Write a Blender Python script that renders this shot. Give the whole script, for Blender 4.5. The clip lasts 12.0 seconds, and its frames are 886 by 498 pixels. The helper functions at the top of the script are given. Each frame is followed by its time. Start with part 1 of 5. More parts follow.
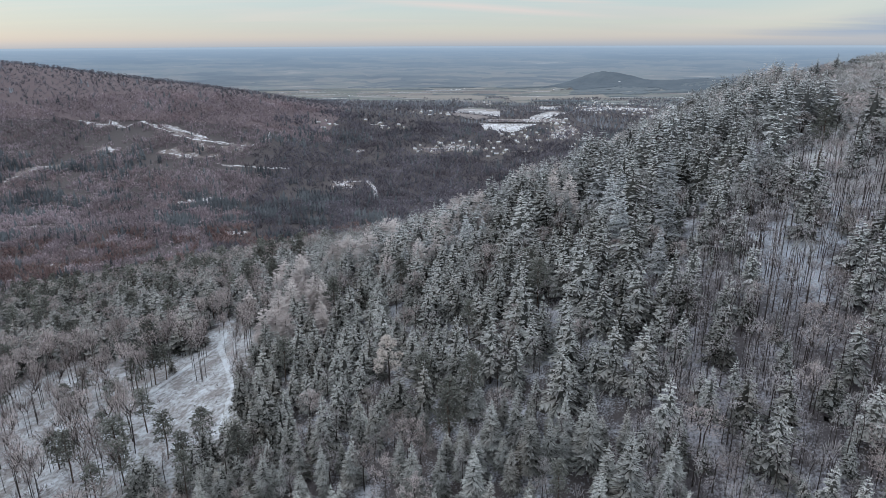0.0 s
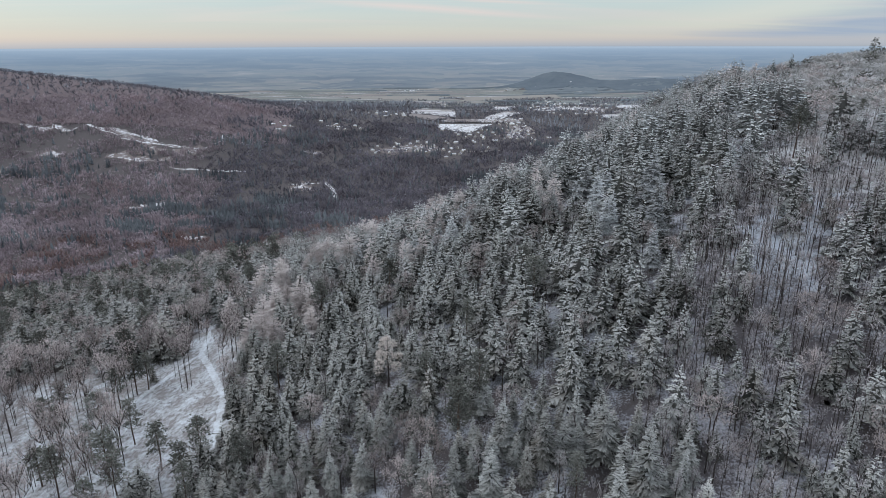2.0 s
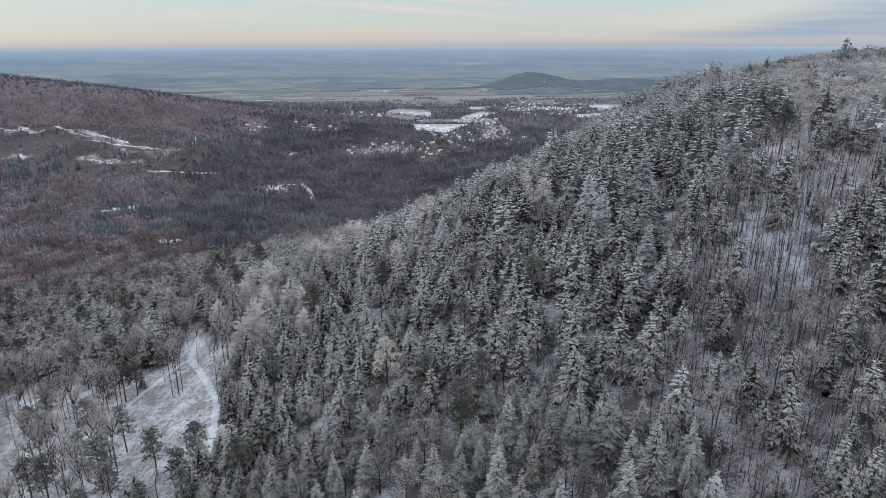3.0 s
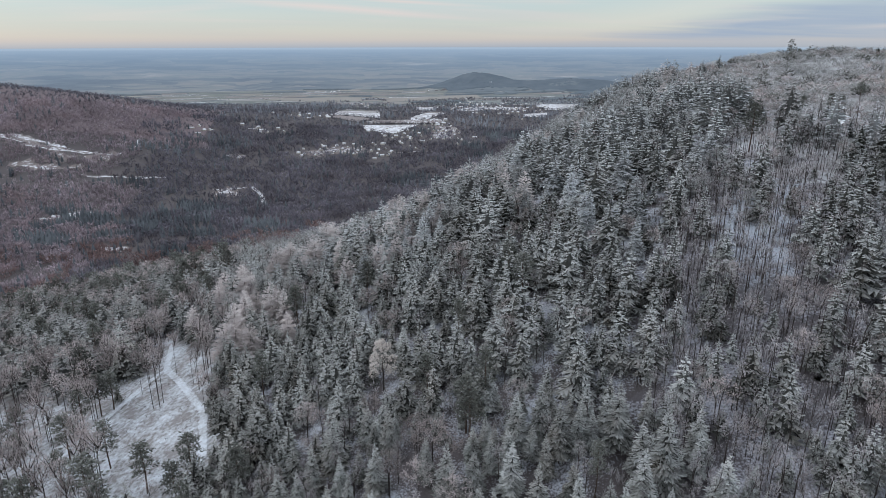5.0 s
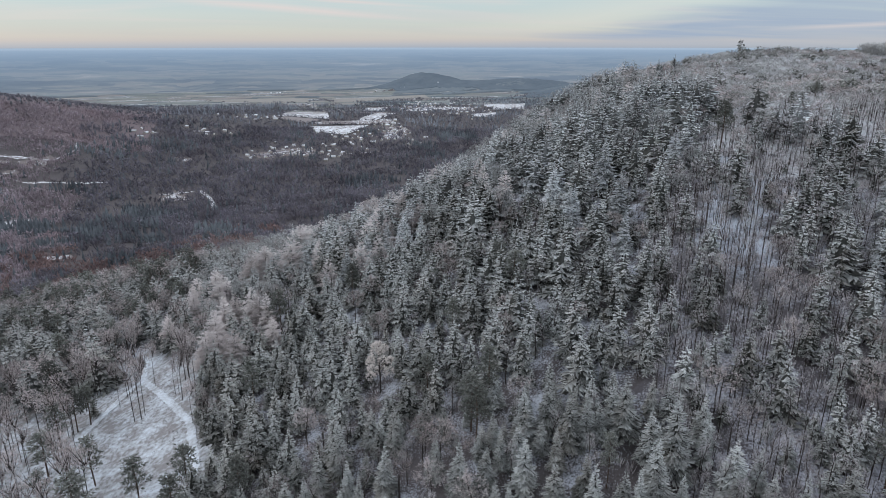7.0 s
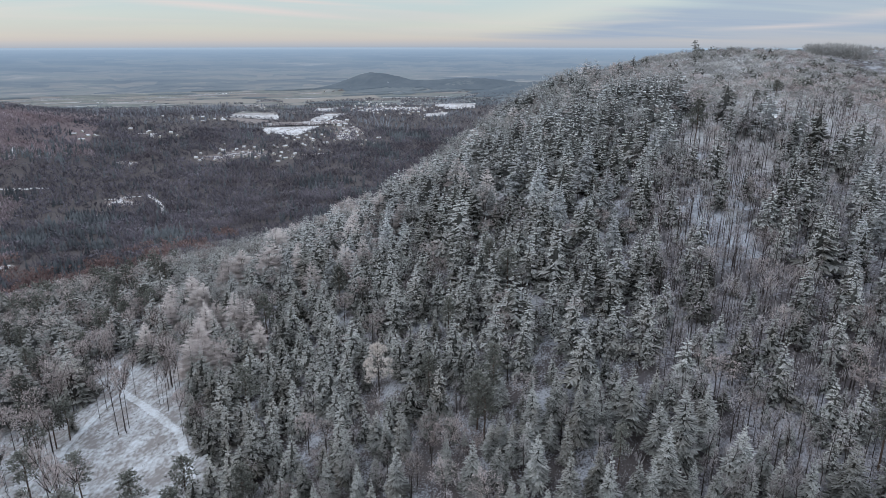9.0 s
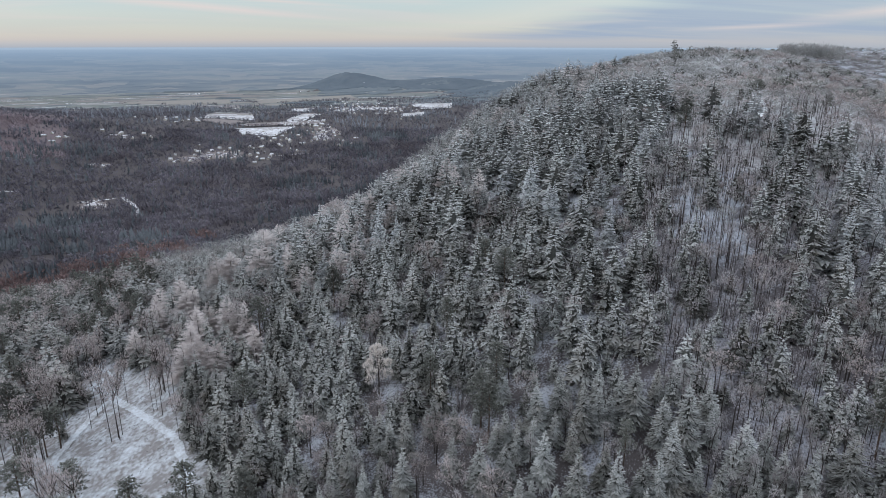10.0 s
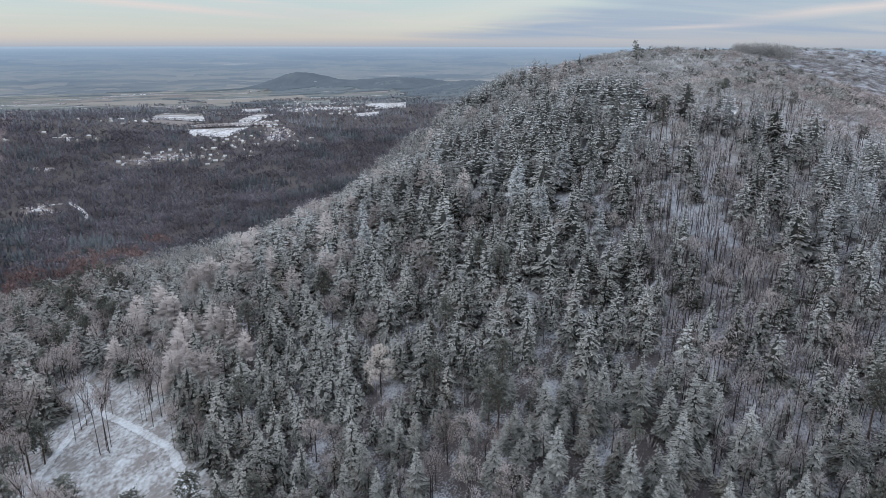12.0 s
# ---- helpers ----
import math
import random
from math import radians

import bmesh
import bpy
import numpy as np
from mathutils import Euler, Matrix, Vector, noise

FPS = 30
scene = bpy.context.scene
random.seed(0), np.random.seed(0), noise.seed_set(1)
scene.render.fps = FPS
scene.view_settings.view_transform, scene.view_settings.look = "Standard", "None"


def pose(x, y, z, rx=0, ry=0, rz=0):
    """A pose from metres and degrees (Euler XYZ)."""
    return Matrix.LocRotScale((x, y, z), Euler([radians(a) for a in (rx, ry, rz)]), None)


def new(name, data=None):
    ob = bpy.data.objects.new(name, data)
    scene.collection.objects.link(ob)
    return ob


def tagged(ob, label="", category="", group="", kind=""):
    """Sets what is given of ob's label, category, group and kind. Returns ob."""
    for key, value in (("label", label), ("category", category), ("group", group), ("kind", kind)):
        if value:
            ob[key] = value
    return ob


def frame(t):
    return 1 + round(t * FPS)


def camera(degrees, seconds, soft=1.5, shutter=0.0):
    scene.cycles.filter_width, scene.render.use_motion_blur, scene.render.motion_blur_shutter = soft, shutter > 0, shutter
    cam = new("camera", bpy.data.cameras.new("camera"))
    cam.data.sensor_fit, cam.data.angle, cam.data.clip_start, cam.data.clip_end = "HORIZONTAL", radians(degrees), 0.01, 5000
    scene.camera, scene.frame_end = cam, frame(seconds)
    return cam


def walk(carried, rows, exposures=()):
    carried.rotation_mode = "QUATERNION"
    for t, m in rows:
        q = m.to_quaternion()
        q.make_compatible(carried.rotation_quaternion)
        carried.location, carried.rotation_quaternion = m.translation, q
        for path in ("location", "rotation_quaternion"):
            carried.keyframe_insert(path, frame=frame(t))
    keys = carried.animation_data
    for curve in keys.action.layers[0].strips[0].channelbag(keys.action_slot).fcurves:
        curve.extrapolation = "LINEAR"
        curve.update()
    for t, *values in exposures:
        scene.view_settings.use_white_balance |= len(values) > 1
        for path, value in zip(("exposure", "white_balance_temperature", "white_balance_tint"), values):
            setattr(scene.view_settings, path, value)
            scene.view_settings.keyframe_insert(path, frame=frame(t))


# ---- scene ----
cam = camera(69.3, 12.0, soft=0.78)
# seconds, x, y, z, yaw, pitch, roll
ROWS = [
    (0.000, 0.997, -0.001, 299.854, 0.692, -17.933, -0.231),
    (1.000, -5.118, -0.289, 299.779, -1.325, -17.909, -0.199),
    (2.000, -11.461, -0.221, 299.720, -3.527, -17.887, -0.167),
    (3.000, -17.938, 0.174, 299.676, -5.851, -17.866, -0.135),
    (4.000, -24.472, 0.871, 299.646, -8.242, -17.849, -0.103),
    (5.000, -30.998, 1.845, 299.628, -10.656, -17.835, -0.070),
    (6.000, -37.468, 3.077, 299.621, -13.056, -17.825, -0.038),
    (7.000, -43.851, 4.548, 299.623, -15.418, -17.819, -0.006),
    (8.000, -50.129, 6.241, 299.634, -17.727, -17.819, 0.026),
    (9.000, -56.299, 8.145, 299.652, -19.976, -17.824, 0.058),
    (10.000, -62.375, 10.248, 299.675, -22.169, -17.835, 0.090),
    (11.000, -68.386, 12.542, 299.704, -24.321, -17.853, 0.122),
    (12.000, -74.377, 15.022, 299.736, -26.455, -17.879, 0.155),
]
walk(cam, [(t, pose(x, y, z, 90 + pitch, 0, yaw) @ pose(0, 0, 0, 0, 0, roll)) for t, x, y, z, yaw, pitch, roll in ROWS], [(0, 0.0, 6420, 10), (12, 0.0, 6350, 11)])

# ---- world, sun ----
world = bpy.data.worlds.new("winter_sky")
scene.world = world
world.use_nodes = True
wt = world.node_tree
wt.nodes.clear()


def node(tree, kind, **sets):
    n = tree.nodes.new(kind)
    for key, value in sets.items():
        if key in n.inputs:
            n.inputs[key].default_value = value
    return n


def math_node(tree, op, a, b=None, clamp=False):
    n = tree.nodes.new("ShaderNodeMath")
    n.operation, n.use_clamp = op, clamp
    for i, v in enumerate((a, b)):
        if v is None:
            continue
        if isinstance(v, (int, float)):
            n.inputs[i].default_value = v
        else:
            tree.links.new(v, n.inputs[i])
    return n.outputs[0]


def ramp(tree, fac, stops):
    n = tree.nodes.new("ShaderNodeValToRGB")
    el = n.color_ramp.elements
    while len(el) < len(stops):
        el.new(0.5)
    for e, (pos, col) in zip(el, stops):
        e.position, e.color = pos, (*col, 1)
    tree.links.new(fac, n.inputs[0])
    return n.outputs[0]


def mixed(tree, fac, a, b):
    n = tree.nodes.new("ShaderNodeMix")
    n.data_type = "RGBA"
    for sock, v in ((n.inputs[0], fac), (n.inputs[6], a), (n.inputs[7], b)):
        if isinstance(v, (int, float)):
            sock.default_value = v
        elif isinstance(v, tuple):
            sock.default_value = (*v, 1)
        else:
            tree.links.new(v, sock)
    return n.outputs[2]


SUN_EL, SUN_ROT = radians(24), radians(-65)
sky = wt.nodes.new("ShaderNodeTexSky")
sky.sky_type, sky.sun_disc, sky.sun_elevation, sky.sun_rotation = "NISHITA", False, SUN_EL, SUN_ROT
coord = wt.nodes.new("ShaderNodeTexCoord")
sep = wt.nodes.new("ShaderNodeSeparateXYZ")
wt.links.new(coord.outputs["Generated"], sep.inputs[0])
up = sep.outputs[2]
band = ramp(wt, math_node(wt, "ADD", math_node(wt, "MULTIPLY", up, 2.0), 0.1, True), [
    (0.0, (0.29, 0.36, 0.46)), (0.080, (0.35, 0.41, 0.50)), (0.089, (0.43, 0.475, 0.55)), (0.097, (0.52, 0.535, 0.57)), (0.1065, (0.62, 0.585, 0.565)), (0.116, (0.655, 0.625, 0.575)),
    (0.1436, (0.64, 0.67, 0.62)), (0.20, (0.59, 0.69, 0.69)), (0.45, (0.64, 0.73, 0.80)), (1.0, (1.23, 1.33, 1.46))])
# a thin high cloud sheet, seen in perspective
den = math_node(wt, "ADD", math_node(wt, "MAXIMUM", up, 0.0), 0.06)
comb = wt.nodes.new("ShaderNodeCombineXYZ")
wt.links.new(math_node(wt, "DIVIDE", sep.outputs[0], den), comb.inputs[0])
wt.links.new(math_node(wt, "DIVIDE", sep.outputs[1], den), comb.inputs[1])
turn = wt.nodes.new("ShaderNodeMapping")
turn.inputs["Rotation"].default_value = (0, 0, radians(20))
turn.inputs["Scale"].default_value = (0.14, 0.32, 1)
wt.links.new(comb.outputs[0], turn.inputs[0])
clouds = node(wt, "ShaderNodeTexNoise", Scale=1.0, Detail=6.0, Roughness=0.55, Distortion=0.6)
wt.links.new(turn.outputs[0], clouds.inputs["Vector"])
gap = ramp(wt, clouds.outputs[0], [(0.40, (0, 0, 0)), (0.62, (1, 1, 1))])
# directions in degrees: azimuth from the north, and elevation
azim = math_node(wt, "MULTIPLY", math_node(wt, "ARCTAN2", sep.outputs[0], sep.outputs[1]), 57.296)
elev = math_node(wt, "MULTIPLY", math_node(wt, "ARCSINE", up), 57.296)
low_fade = math_node(wt, "MULTIPLY", math_node(wt, "ADD", up, 0.006), 60.0, True)
wobble = math_node(wt, "SUBTRACT", clouds.outputs[0], 0.5)
fade = math_node(wt, "MULTIPLY", math_node(wt, "SUBTRACT", up, 0.004), 40.0, True)


def streak(az0, el0, az1, el1, thick, rag):
    """A long thin cloud between two directions."""
    slope = (el1 - el0) / (az1 - az0)
    line = math_node(wt, "ADD", math_node(wt, "MULTIPLY", math_node(wt, "SUBTRACT", azim, az0), slope), el0)
    off = math_node(wt, "ADD", math_node(wt, "SUBTRACT", elev, line), math_node(wt, "MULTIPLY", wobble, rag))
    body = math_node(wt, "SUBTRACT", 1.0, math_node(wt, "DIVIDE", math_node(wt, "ABSOLUTE", off), thick), True)
    half = (az1 - az0) / 2
    ends = math_node(wt, "SUBTRACT", 1.25, math_node(wt, "DIVIDE", math_node(wt, "ABSOLUTE", math_node(wt, "SUBTRACT", azim, az0 + half)), half), True)
    return math_node(wt, "MULTIPLY", body, ends)


# the cover opens to blue towards the east, behind a slanting pale edge
edge = math_node(wt, "ADD", math_node(wt, "SUBTRACT", azim, math_node(wt, "ADD", math_node(wt, "MULTIPLY", elev, 4.6), 20.5)), math_node(wt, "MULTIPLY", wobble, 14.0))
east = math_node(wt, "MULTIPLY", edge, 0.11, True)
blue = math_node(wt, "MULTIPLY", math_node(wt, "ADD", math_node(wt, "MULTIPLY", east, math_node(wt, "ADD", math_node(wt, "MULTIPLY", gap, 0.40), 0.60)), math_node(wt, "MULTIPLY", gap, 0.10)), low_fade, True)
tint = mixed(wt, blue, band, (0.37, 0.46, 0.60))
rim = math_node(wt, "SUBTRACT", 1.0, math_node(wt, "DIVIDE", math_node(wt, "ABSOLUTE", math_node(wt, "SUBTRACT", edge, -3.0)), 8.0), True)
tint = mixed(wt, math_node(wt, "MULTIPLY", math_node(wt, "MULTIPLY", rim, fade), 0.35), tint, (0.80, 0.78, 0.70))
wisp = node(wt, "ShaderNodeTexNoise", Scale=1.3, Detail=4.0, Roughness=0.5, Distortion=1.2)
wt.links.new(turn.outputs[0], wisp.inputs["Vector"])
pink = ramp(wt, wisp.outputs[0], [(0.50, (0, 0, 0)), (0.66, (1, 1, 1))])
rosy = math_node(wt, "MULTIPLY", pink, 0.28)
for az0, el0, az1, el1, thick, rag in ((-9, 3.5, 15, 1.9, 0.42, 0.9), (-2, 3.9, 14, 2.9, 0.25, 0.8), (41, 0.95, 52, 1.45, 0.28, 0.7), (50, 1.7, 66, 3.1, 0.55, 1.2), (60, 4.2, 76, 5.0, 0.8, 1.5)):
    rosy = math_node(wt, "MAXIMUM", rosy, math_node(wt, "MULTIPLY", streak(az0, el0, az1, el1, thick, rag), 0.85))
tint = mixed(wt, math_node(wt, "MULTIPLY", rosy, fade), tint, (0.78, 0.69, 0.675))
back = wt.nodes.new("ShaderNodeBackground")
air = wt.nodes.new("ShaderNodeBackground")
wt.links.new(tint, back.inputs[0])
wt.links.new(sky.outputs[0], air.inputs[0])
air.inputs[1].default_value = 0.015
back.inputs[1].default_value = 0.87
both = wt.nodes.new("ShaderNodeAddShader")
wt.links.new(back.outputs[0], both.inputs[0])
wt.links.new(air.outputs[0], both.inputs[1])
outw = wt.nodes.new("ShaderNodeOutputWorld")
wt.links.new(both.outputs[0], outw.inputs[0])

sun = new("sun", bpy.data.lights.new("sun", "SUN"))
sun.data.energy, sun.data.angle, sun.data.color = 0.72, radians(25), (1.0, 0.95, 0.90)
sun.matrix_world = pose(0, 0, 600, 90 - 24, 0, -115)


# ---- materials ----
def material(name, rough=0.85, spec=0.25):
    m = bpy.data.materials.new(name)
    m.use_nodes = True
    t = m.node_tree
    b = t.nodes["Principled BSDF"]
    b.inputs["Roughness"].default_value = rough
    b.inputs["Specular IOR Level"].default_value = spec
    return m, t, b


def noise_at(t, scale, detail=3.0, stretch=None, world_space=True, rough=0.55):
    src = t.nodes.new("ShaderNodeNewGeometry").outputs["Position"] if world_space else t.nodes.new("ShaderNodeTexCoord").outputs["Object"]
    if stretch:
        mp = t.nodes.new("ShaderNodeMapping")
        mp.inputs["Scale"].default_value = stretch
        t.links.new(src, mp.inputs[0])
        src = mp.outputs[0]
    n = node(t, "ShaderNodeTexNoise", Scale=scale, Detail=detail, Roughness=rough)
    t.links.new(src, n.inputs["Vector"])
    return n.outputs[0]


def attr(t, name):
    n = t.nodes.new("ShaderNodeAttribute")
    n.attribute_name = name
    return n.outputs["Fac"]


def frosted(name, inner_shade, outer, rime, amount, spread=0.5, rough=0.9, line=185.0, cap=1.0, warm=None, stand=0.11):
    """Needles or twigs: a dark colour painting crown shade, an outer colour, and rime on the outer ends, uneven from
    tree to tree.
    """
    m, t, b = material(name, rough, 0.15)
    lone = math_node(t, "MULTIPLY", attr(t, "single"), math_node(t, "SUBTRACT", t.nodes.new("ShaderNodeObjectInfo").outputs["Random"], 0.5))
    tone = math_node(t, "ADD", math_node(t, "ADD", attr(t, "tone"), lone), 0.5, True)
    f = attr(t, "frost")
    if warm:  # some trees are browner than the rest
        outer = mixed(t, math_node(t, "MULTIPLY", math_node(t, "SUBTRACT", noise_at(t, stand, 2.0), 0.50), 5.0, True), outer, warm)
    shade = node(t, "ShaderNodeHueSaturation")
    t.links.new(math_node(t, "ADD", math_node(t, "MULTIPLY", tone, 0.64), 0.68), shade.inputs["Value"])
    # low values take the dark colour, painting the shade inside the crown
    t.links.new(mixed(t, f, inner_shade, outer), shade.inputs["Color"])
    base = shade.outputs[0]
    n1 = noise_at(t, 0.55, 2.0)
    n2 = noise_at(t, 3.5, 3.0)
    k = math_node(t, "ADD", math_node(t, "MULTIPLY", math_node(t, "SUBTRACT", n1, 0.5), 0.5), math_node(t, "MULTIPLY", math_node(t, "SUBTRACT", n2, 0.5), 0.8))
    k = math_node(t, "ADD", k, math_node(t, "MULTIPLY", math_node(t, "SUBTRACT", tone, 0.5), spread))
    k = math_node(t, "ADD", math_node(t, "MULTIPLY", math_node(t, "POWER", f, 1.5), amount), math_node(t, "MULTIPLY", k, f), True)
    if line:  # rime thins out below this altitude
        g, s = t.nodes.new("ShaderNodeNewGeometry"), t.nodes.new("ShaderNodeSeparateXYZ")
        t.links.new(g.outputs["Position"], s.inputs[0])
        high = math_node(t, "MAXIMUM", math_node(t, "MINIMUM", math_node(t, "MULTIPLY", math_node(t, "SUBTRACT", s.outputs[2], line - 80), 1 / 80), cap), 0.0)
        k = math_node(t, "MULTIPLY", k, math_node(t, "ADD", math_node(t, "MULTIPLY", high, 0.85), 0.15))
    t.links.new(mixed(t, k, base, rime), b.inputs["Base Color"])
    return m


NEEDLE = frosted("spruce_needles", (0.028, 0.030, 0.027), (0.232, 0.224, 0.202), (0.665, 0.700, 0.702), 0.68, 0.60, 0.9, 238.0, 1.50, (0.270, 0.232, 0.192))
# softer copy for farther spruces: extra frost and some haze put into the colour
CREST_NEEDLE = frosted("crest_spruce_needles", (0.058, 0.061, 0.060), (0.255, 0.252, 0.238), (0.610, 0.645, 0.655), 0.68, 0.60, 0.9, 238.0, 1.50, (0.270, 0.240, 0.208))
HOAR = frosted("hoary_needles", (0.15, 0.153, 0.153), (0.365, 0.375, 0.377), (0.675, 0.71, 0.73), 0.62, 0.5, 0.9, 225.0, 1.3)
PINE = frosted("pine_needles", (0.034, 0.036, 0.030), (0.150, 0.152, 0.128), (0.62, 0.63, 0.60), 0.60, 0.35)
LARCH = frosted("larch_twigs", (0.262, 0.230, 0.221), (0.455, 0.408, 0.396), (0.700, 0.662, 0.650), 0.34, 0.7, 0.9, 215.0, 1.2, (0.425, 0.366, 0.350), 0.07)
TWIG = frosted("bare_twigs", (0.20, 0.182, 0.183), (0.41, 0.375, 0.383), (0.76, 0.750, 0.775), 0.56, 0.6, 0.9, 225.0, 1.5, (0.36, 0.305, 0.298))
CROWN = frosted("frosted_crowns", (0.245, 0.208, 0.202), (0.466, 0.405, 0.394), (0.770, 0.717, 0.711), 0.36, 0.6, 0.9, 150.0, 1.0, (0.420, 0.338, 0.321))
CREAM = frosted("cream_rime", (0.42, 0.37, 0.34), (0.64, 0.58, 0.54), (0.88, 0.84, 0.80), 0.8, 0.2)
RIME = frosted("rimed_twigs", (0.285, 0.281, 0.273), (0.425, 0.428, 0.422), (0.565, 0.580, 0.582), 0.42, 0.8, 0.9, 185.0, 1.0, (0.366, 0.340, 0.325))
# valley twigs and needles lifted towards purple-grey, some haze put into the colour
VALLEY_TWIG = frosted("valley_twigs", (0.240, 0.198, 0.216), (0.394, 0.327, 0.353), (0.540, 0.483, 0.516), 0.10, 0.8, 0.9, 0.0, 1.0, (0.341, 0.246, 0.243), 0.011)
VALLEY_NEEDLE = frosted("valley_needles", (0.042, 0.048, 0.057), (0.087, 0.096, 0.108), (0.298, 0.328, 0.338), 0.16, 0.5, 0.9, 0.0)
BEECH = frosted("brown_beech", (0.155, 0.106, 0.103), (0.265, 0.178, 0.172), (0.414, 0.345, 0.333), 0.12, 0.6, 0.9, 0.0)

# darker, bluer copy of the valley twigs, haze tint put into its colour
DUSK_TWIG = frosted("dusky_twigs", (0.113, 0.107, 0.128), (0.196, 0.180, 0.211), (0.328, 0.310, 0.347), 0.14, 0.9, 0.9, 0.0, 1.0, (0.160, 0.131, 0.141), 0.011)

# needles lightened and blued to paint distance haze on the far woods
HAZE_NEEDLE = frosted("hazed_needles", (0.115, 0.132, 0.155), (0.190, 0.207, 0.230), (0.345, 0.356, 0.391), 0.2, 0.6, 0.9, 0.0)

# twigs of far woods and hedgerows, with the same haze in their colour
HAZE_TWIG = frosted("hazed_twigs", (0.119, 0.115, 0.135), (0.200, 0.188, 0.210), (0.350, 0.350, 0.375), 0.15, 0.7, 0.9, 0.0)


def bark(name, a, b_):
    m, t, b = material(name, 0.95, 0.1)
    t.links.new(mixed(t, noise_at(t, 3.0, 4.0, (1, 1, 0.25), False), a, b_), b.inputs["Base Color"])
    return m


BARK = bark("dark_bark", (0.030, 0.026, 0.025), (0.095, 0.080, 0.075))
PALE_BARK = bark("pine_bark", (0.060, 0.044, 0.036), (0.15, 0.11, 0.09))


def ground_material(name, litter, litter2, snow, cover, fine, line=0.0, sharp=3.0, rim=0.8):
    m, t, b = material(name, 0.9, 0.2)
    big = noise_at(t, 0.012, 4.0)
    mid = noise_at(t, 0.12, 5.0)
    small = noise_at(t, fine, 4.0)
    k = math_node(t, "ADD", math_node(t, "MULTIPLY", big, 0.5), math_node(t, "ADD", math_node(t, "MULTIPLY", mid, 0.9), math_node(t, "MULTIPLY", small, 0.8)))
    if line:  # less snow lies below this altitude
        g = t.nodes.new("ShaderNodeNewGeometry")
        s = t.nodes.new("ShaderNodeSeparateXYZ")
        t.links.new(g.outputs["Position"], s.inputs[0])
        k = math_node(t, "ADD", k, math_node(t, "MULTIPLY", math_node(t, "MAXIMUM", math_node(t, "MINIMUM", math_node(t, "SUBTRACT", s.outputs[2], line), 0.0), -100.0), 0.0030))
    k = math_node(t, "ADD", k, math_node(t, "MULTIPLY", math_node(t, "SUBTRACT", attr(t, "core"), 1.0), rim))  # thins out to the edge
    k = math_node(t, "MULTIPLY", math_node(t, "SUBTRACT", k, cover), sharp, True)
    t.links.new(mixed(t, k, mixed(t, small, litter, litter2), snow), b.inputs["Base Color"])
    bp = node(t, "ShaderNodeBump", Strength=0.6, Distance=0.4)
    t.links.new(mid, bp.inputs["Height"])
    t.links.new(bp.outputs[0], b.inputs["Normal"])
    return m


FOREST_FLOOR = ground_material("forest_floor", (0.050, 0.044, 0.044), (0.145, 0.128, 0.130), (0.46, 0.48, 0.525), 1.05, 2.2, 190, 4.5)
SNOW = ground_material("trodden_snow", (0.17, 0.157, 0.152), (0.33, 0.322, 0.326), (0.55, 0.59, 0.635), 1.0, 0.7, 0.0, 3.0, 0.3)
TRACK_SNOW = ground_material("track_snow", (0.30, 0.30, 0.31), (0.43, 0.44, 0.46), (0.60, 0.64, 0.685), 0.90, 0.9)
FIELD_SNOW = ground_material("field_snow", (0.28, 0.26, 0.255), (0.40, 0.39, 0.395), (0.66, 0.67, 0.70), 1.02, 0.05, 0.0, 5.0)
UPPER_SNOW = ground_material("upper_snow", (0.07, 0.066, 0.07), (0.19, 0.178, 0.19), (0.50, 0.54, 0.605), 0.92, 2.0, 0.0, 3.2, 0.5)
BRUSH_SNOW = ground_material("brush_snow", (0.055, 0.050, 0.052), (0.165, 0.150, 0.158), (0.44, 0.445, 0.49), 0.99, 2.0, 0.0, 3.8, 0.08)
GLADE_SNOW = ground_material("glade_snow", (0.17, 0.148, 0.145), (0.30, 0.275, 0.27), (0.70, 0.71, 0.74), 0.97, 0.30, 0.0, 5.0)
THIN_SNOW = ground_material("thin_snow", (0.13, 0.105, 0.10), (0.24, 0.21, 0.20), (0.64, 0.64, 0.67), 1.08, 0.30, 0.0, 5.0)
SCRUB = ground_material("hilltop_scrub", (0.19, 0.17, 0.168), (0.30, 0.28, 0.28), (0.50, 0.52, 0.54), 0.98, 0.9, 0.0, 3.0, 0.1)
# STUBBLE, PALE_FIELD and MEADOW: winter field colours, paled to put haze into them
STUBBLE = ground_material("stubble", (0.20, 0.175, 0.17), (0.27, 0.24, 0.235), (0.45, 0.44, 0.45), 1.32, 0.06)
PALE_FIELD = ground_material("pale_field", (0.22, 0.205, 0.185), (0.30, 0.28, 0.26), (0.50, 0.49, 0.49), 1.3, 0.05)
RIDGE_LITTER = ground_material("ridge_litter", (0.115, 0.088, 0.092), (0.20, 0.160, 0.165), (0.40, 0.37, 0.38), 1.55, 0.2)
MEADOW = ground_material("winter_meadow", (0.15, 0.165, 0.155), (0.21, 0.225, 0.21), (0.40, 0.40, 0.42), 1.35, 0.05)


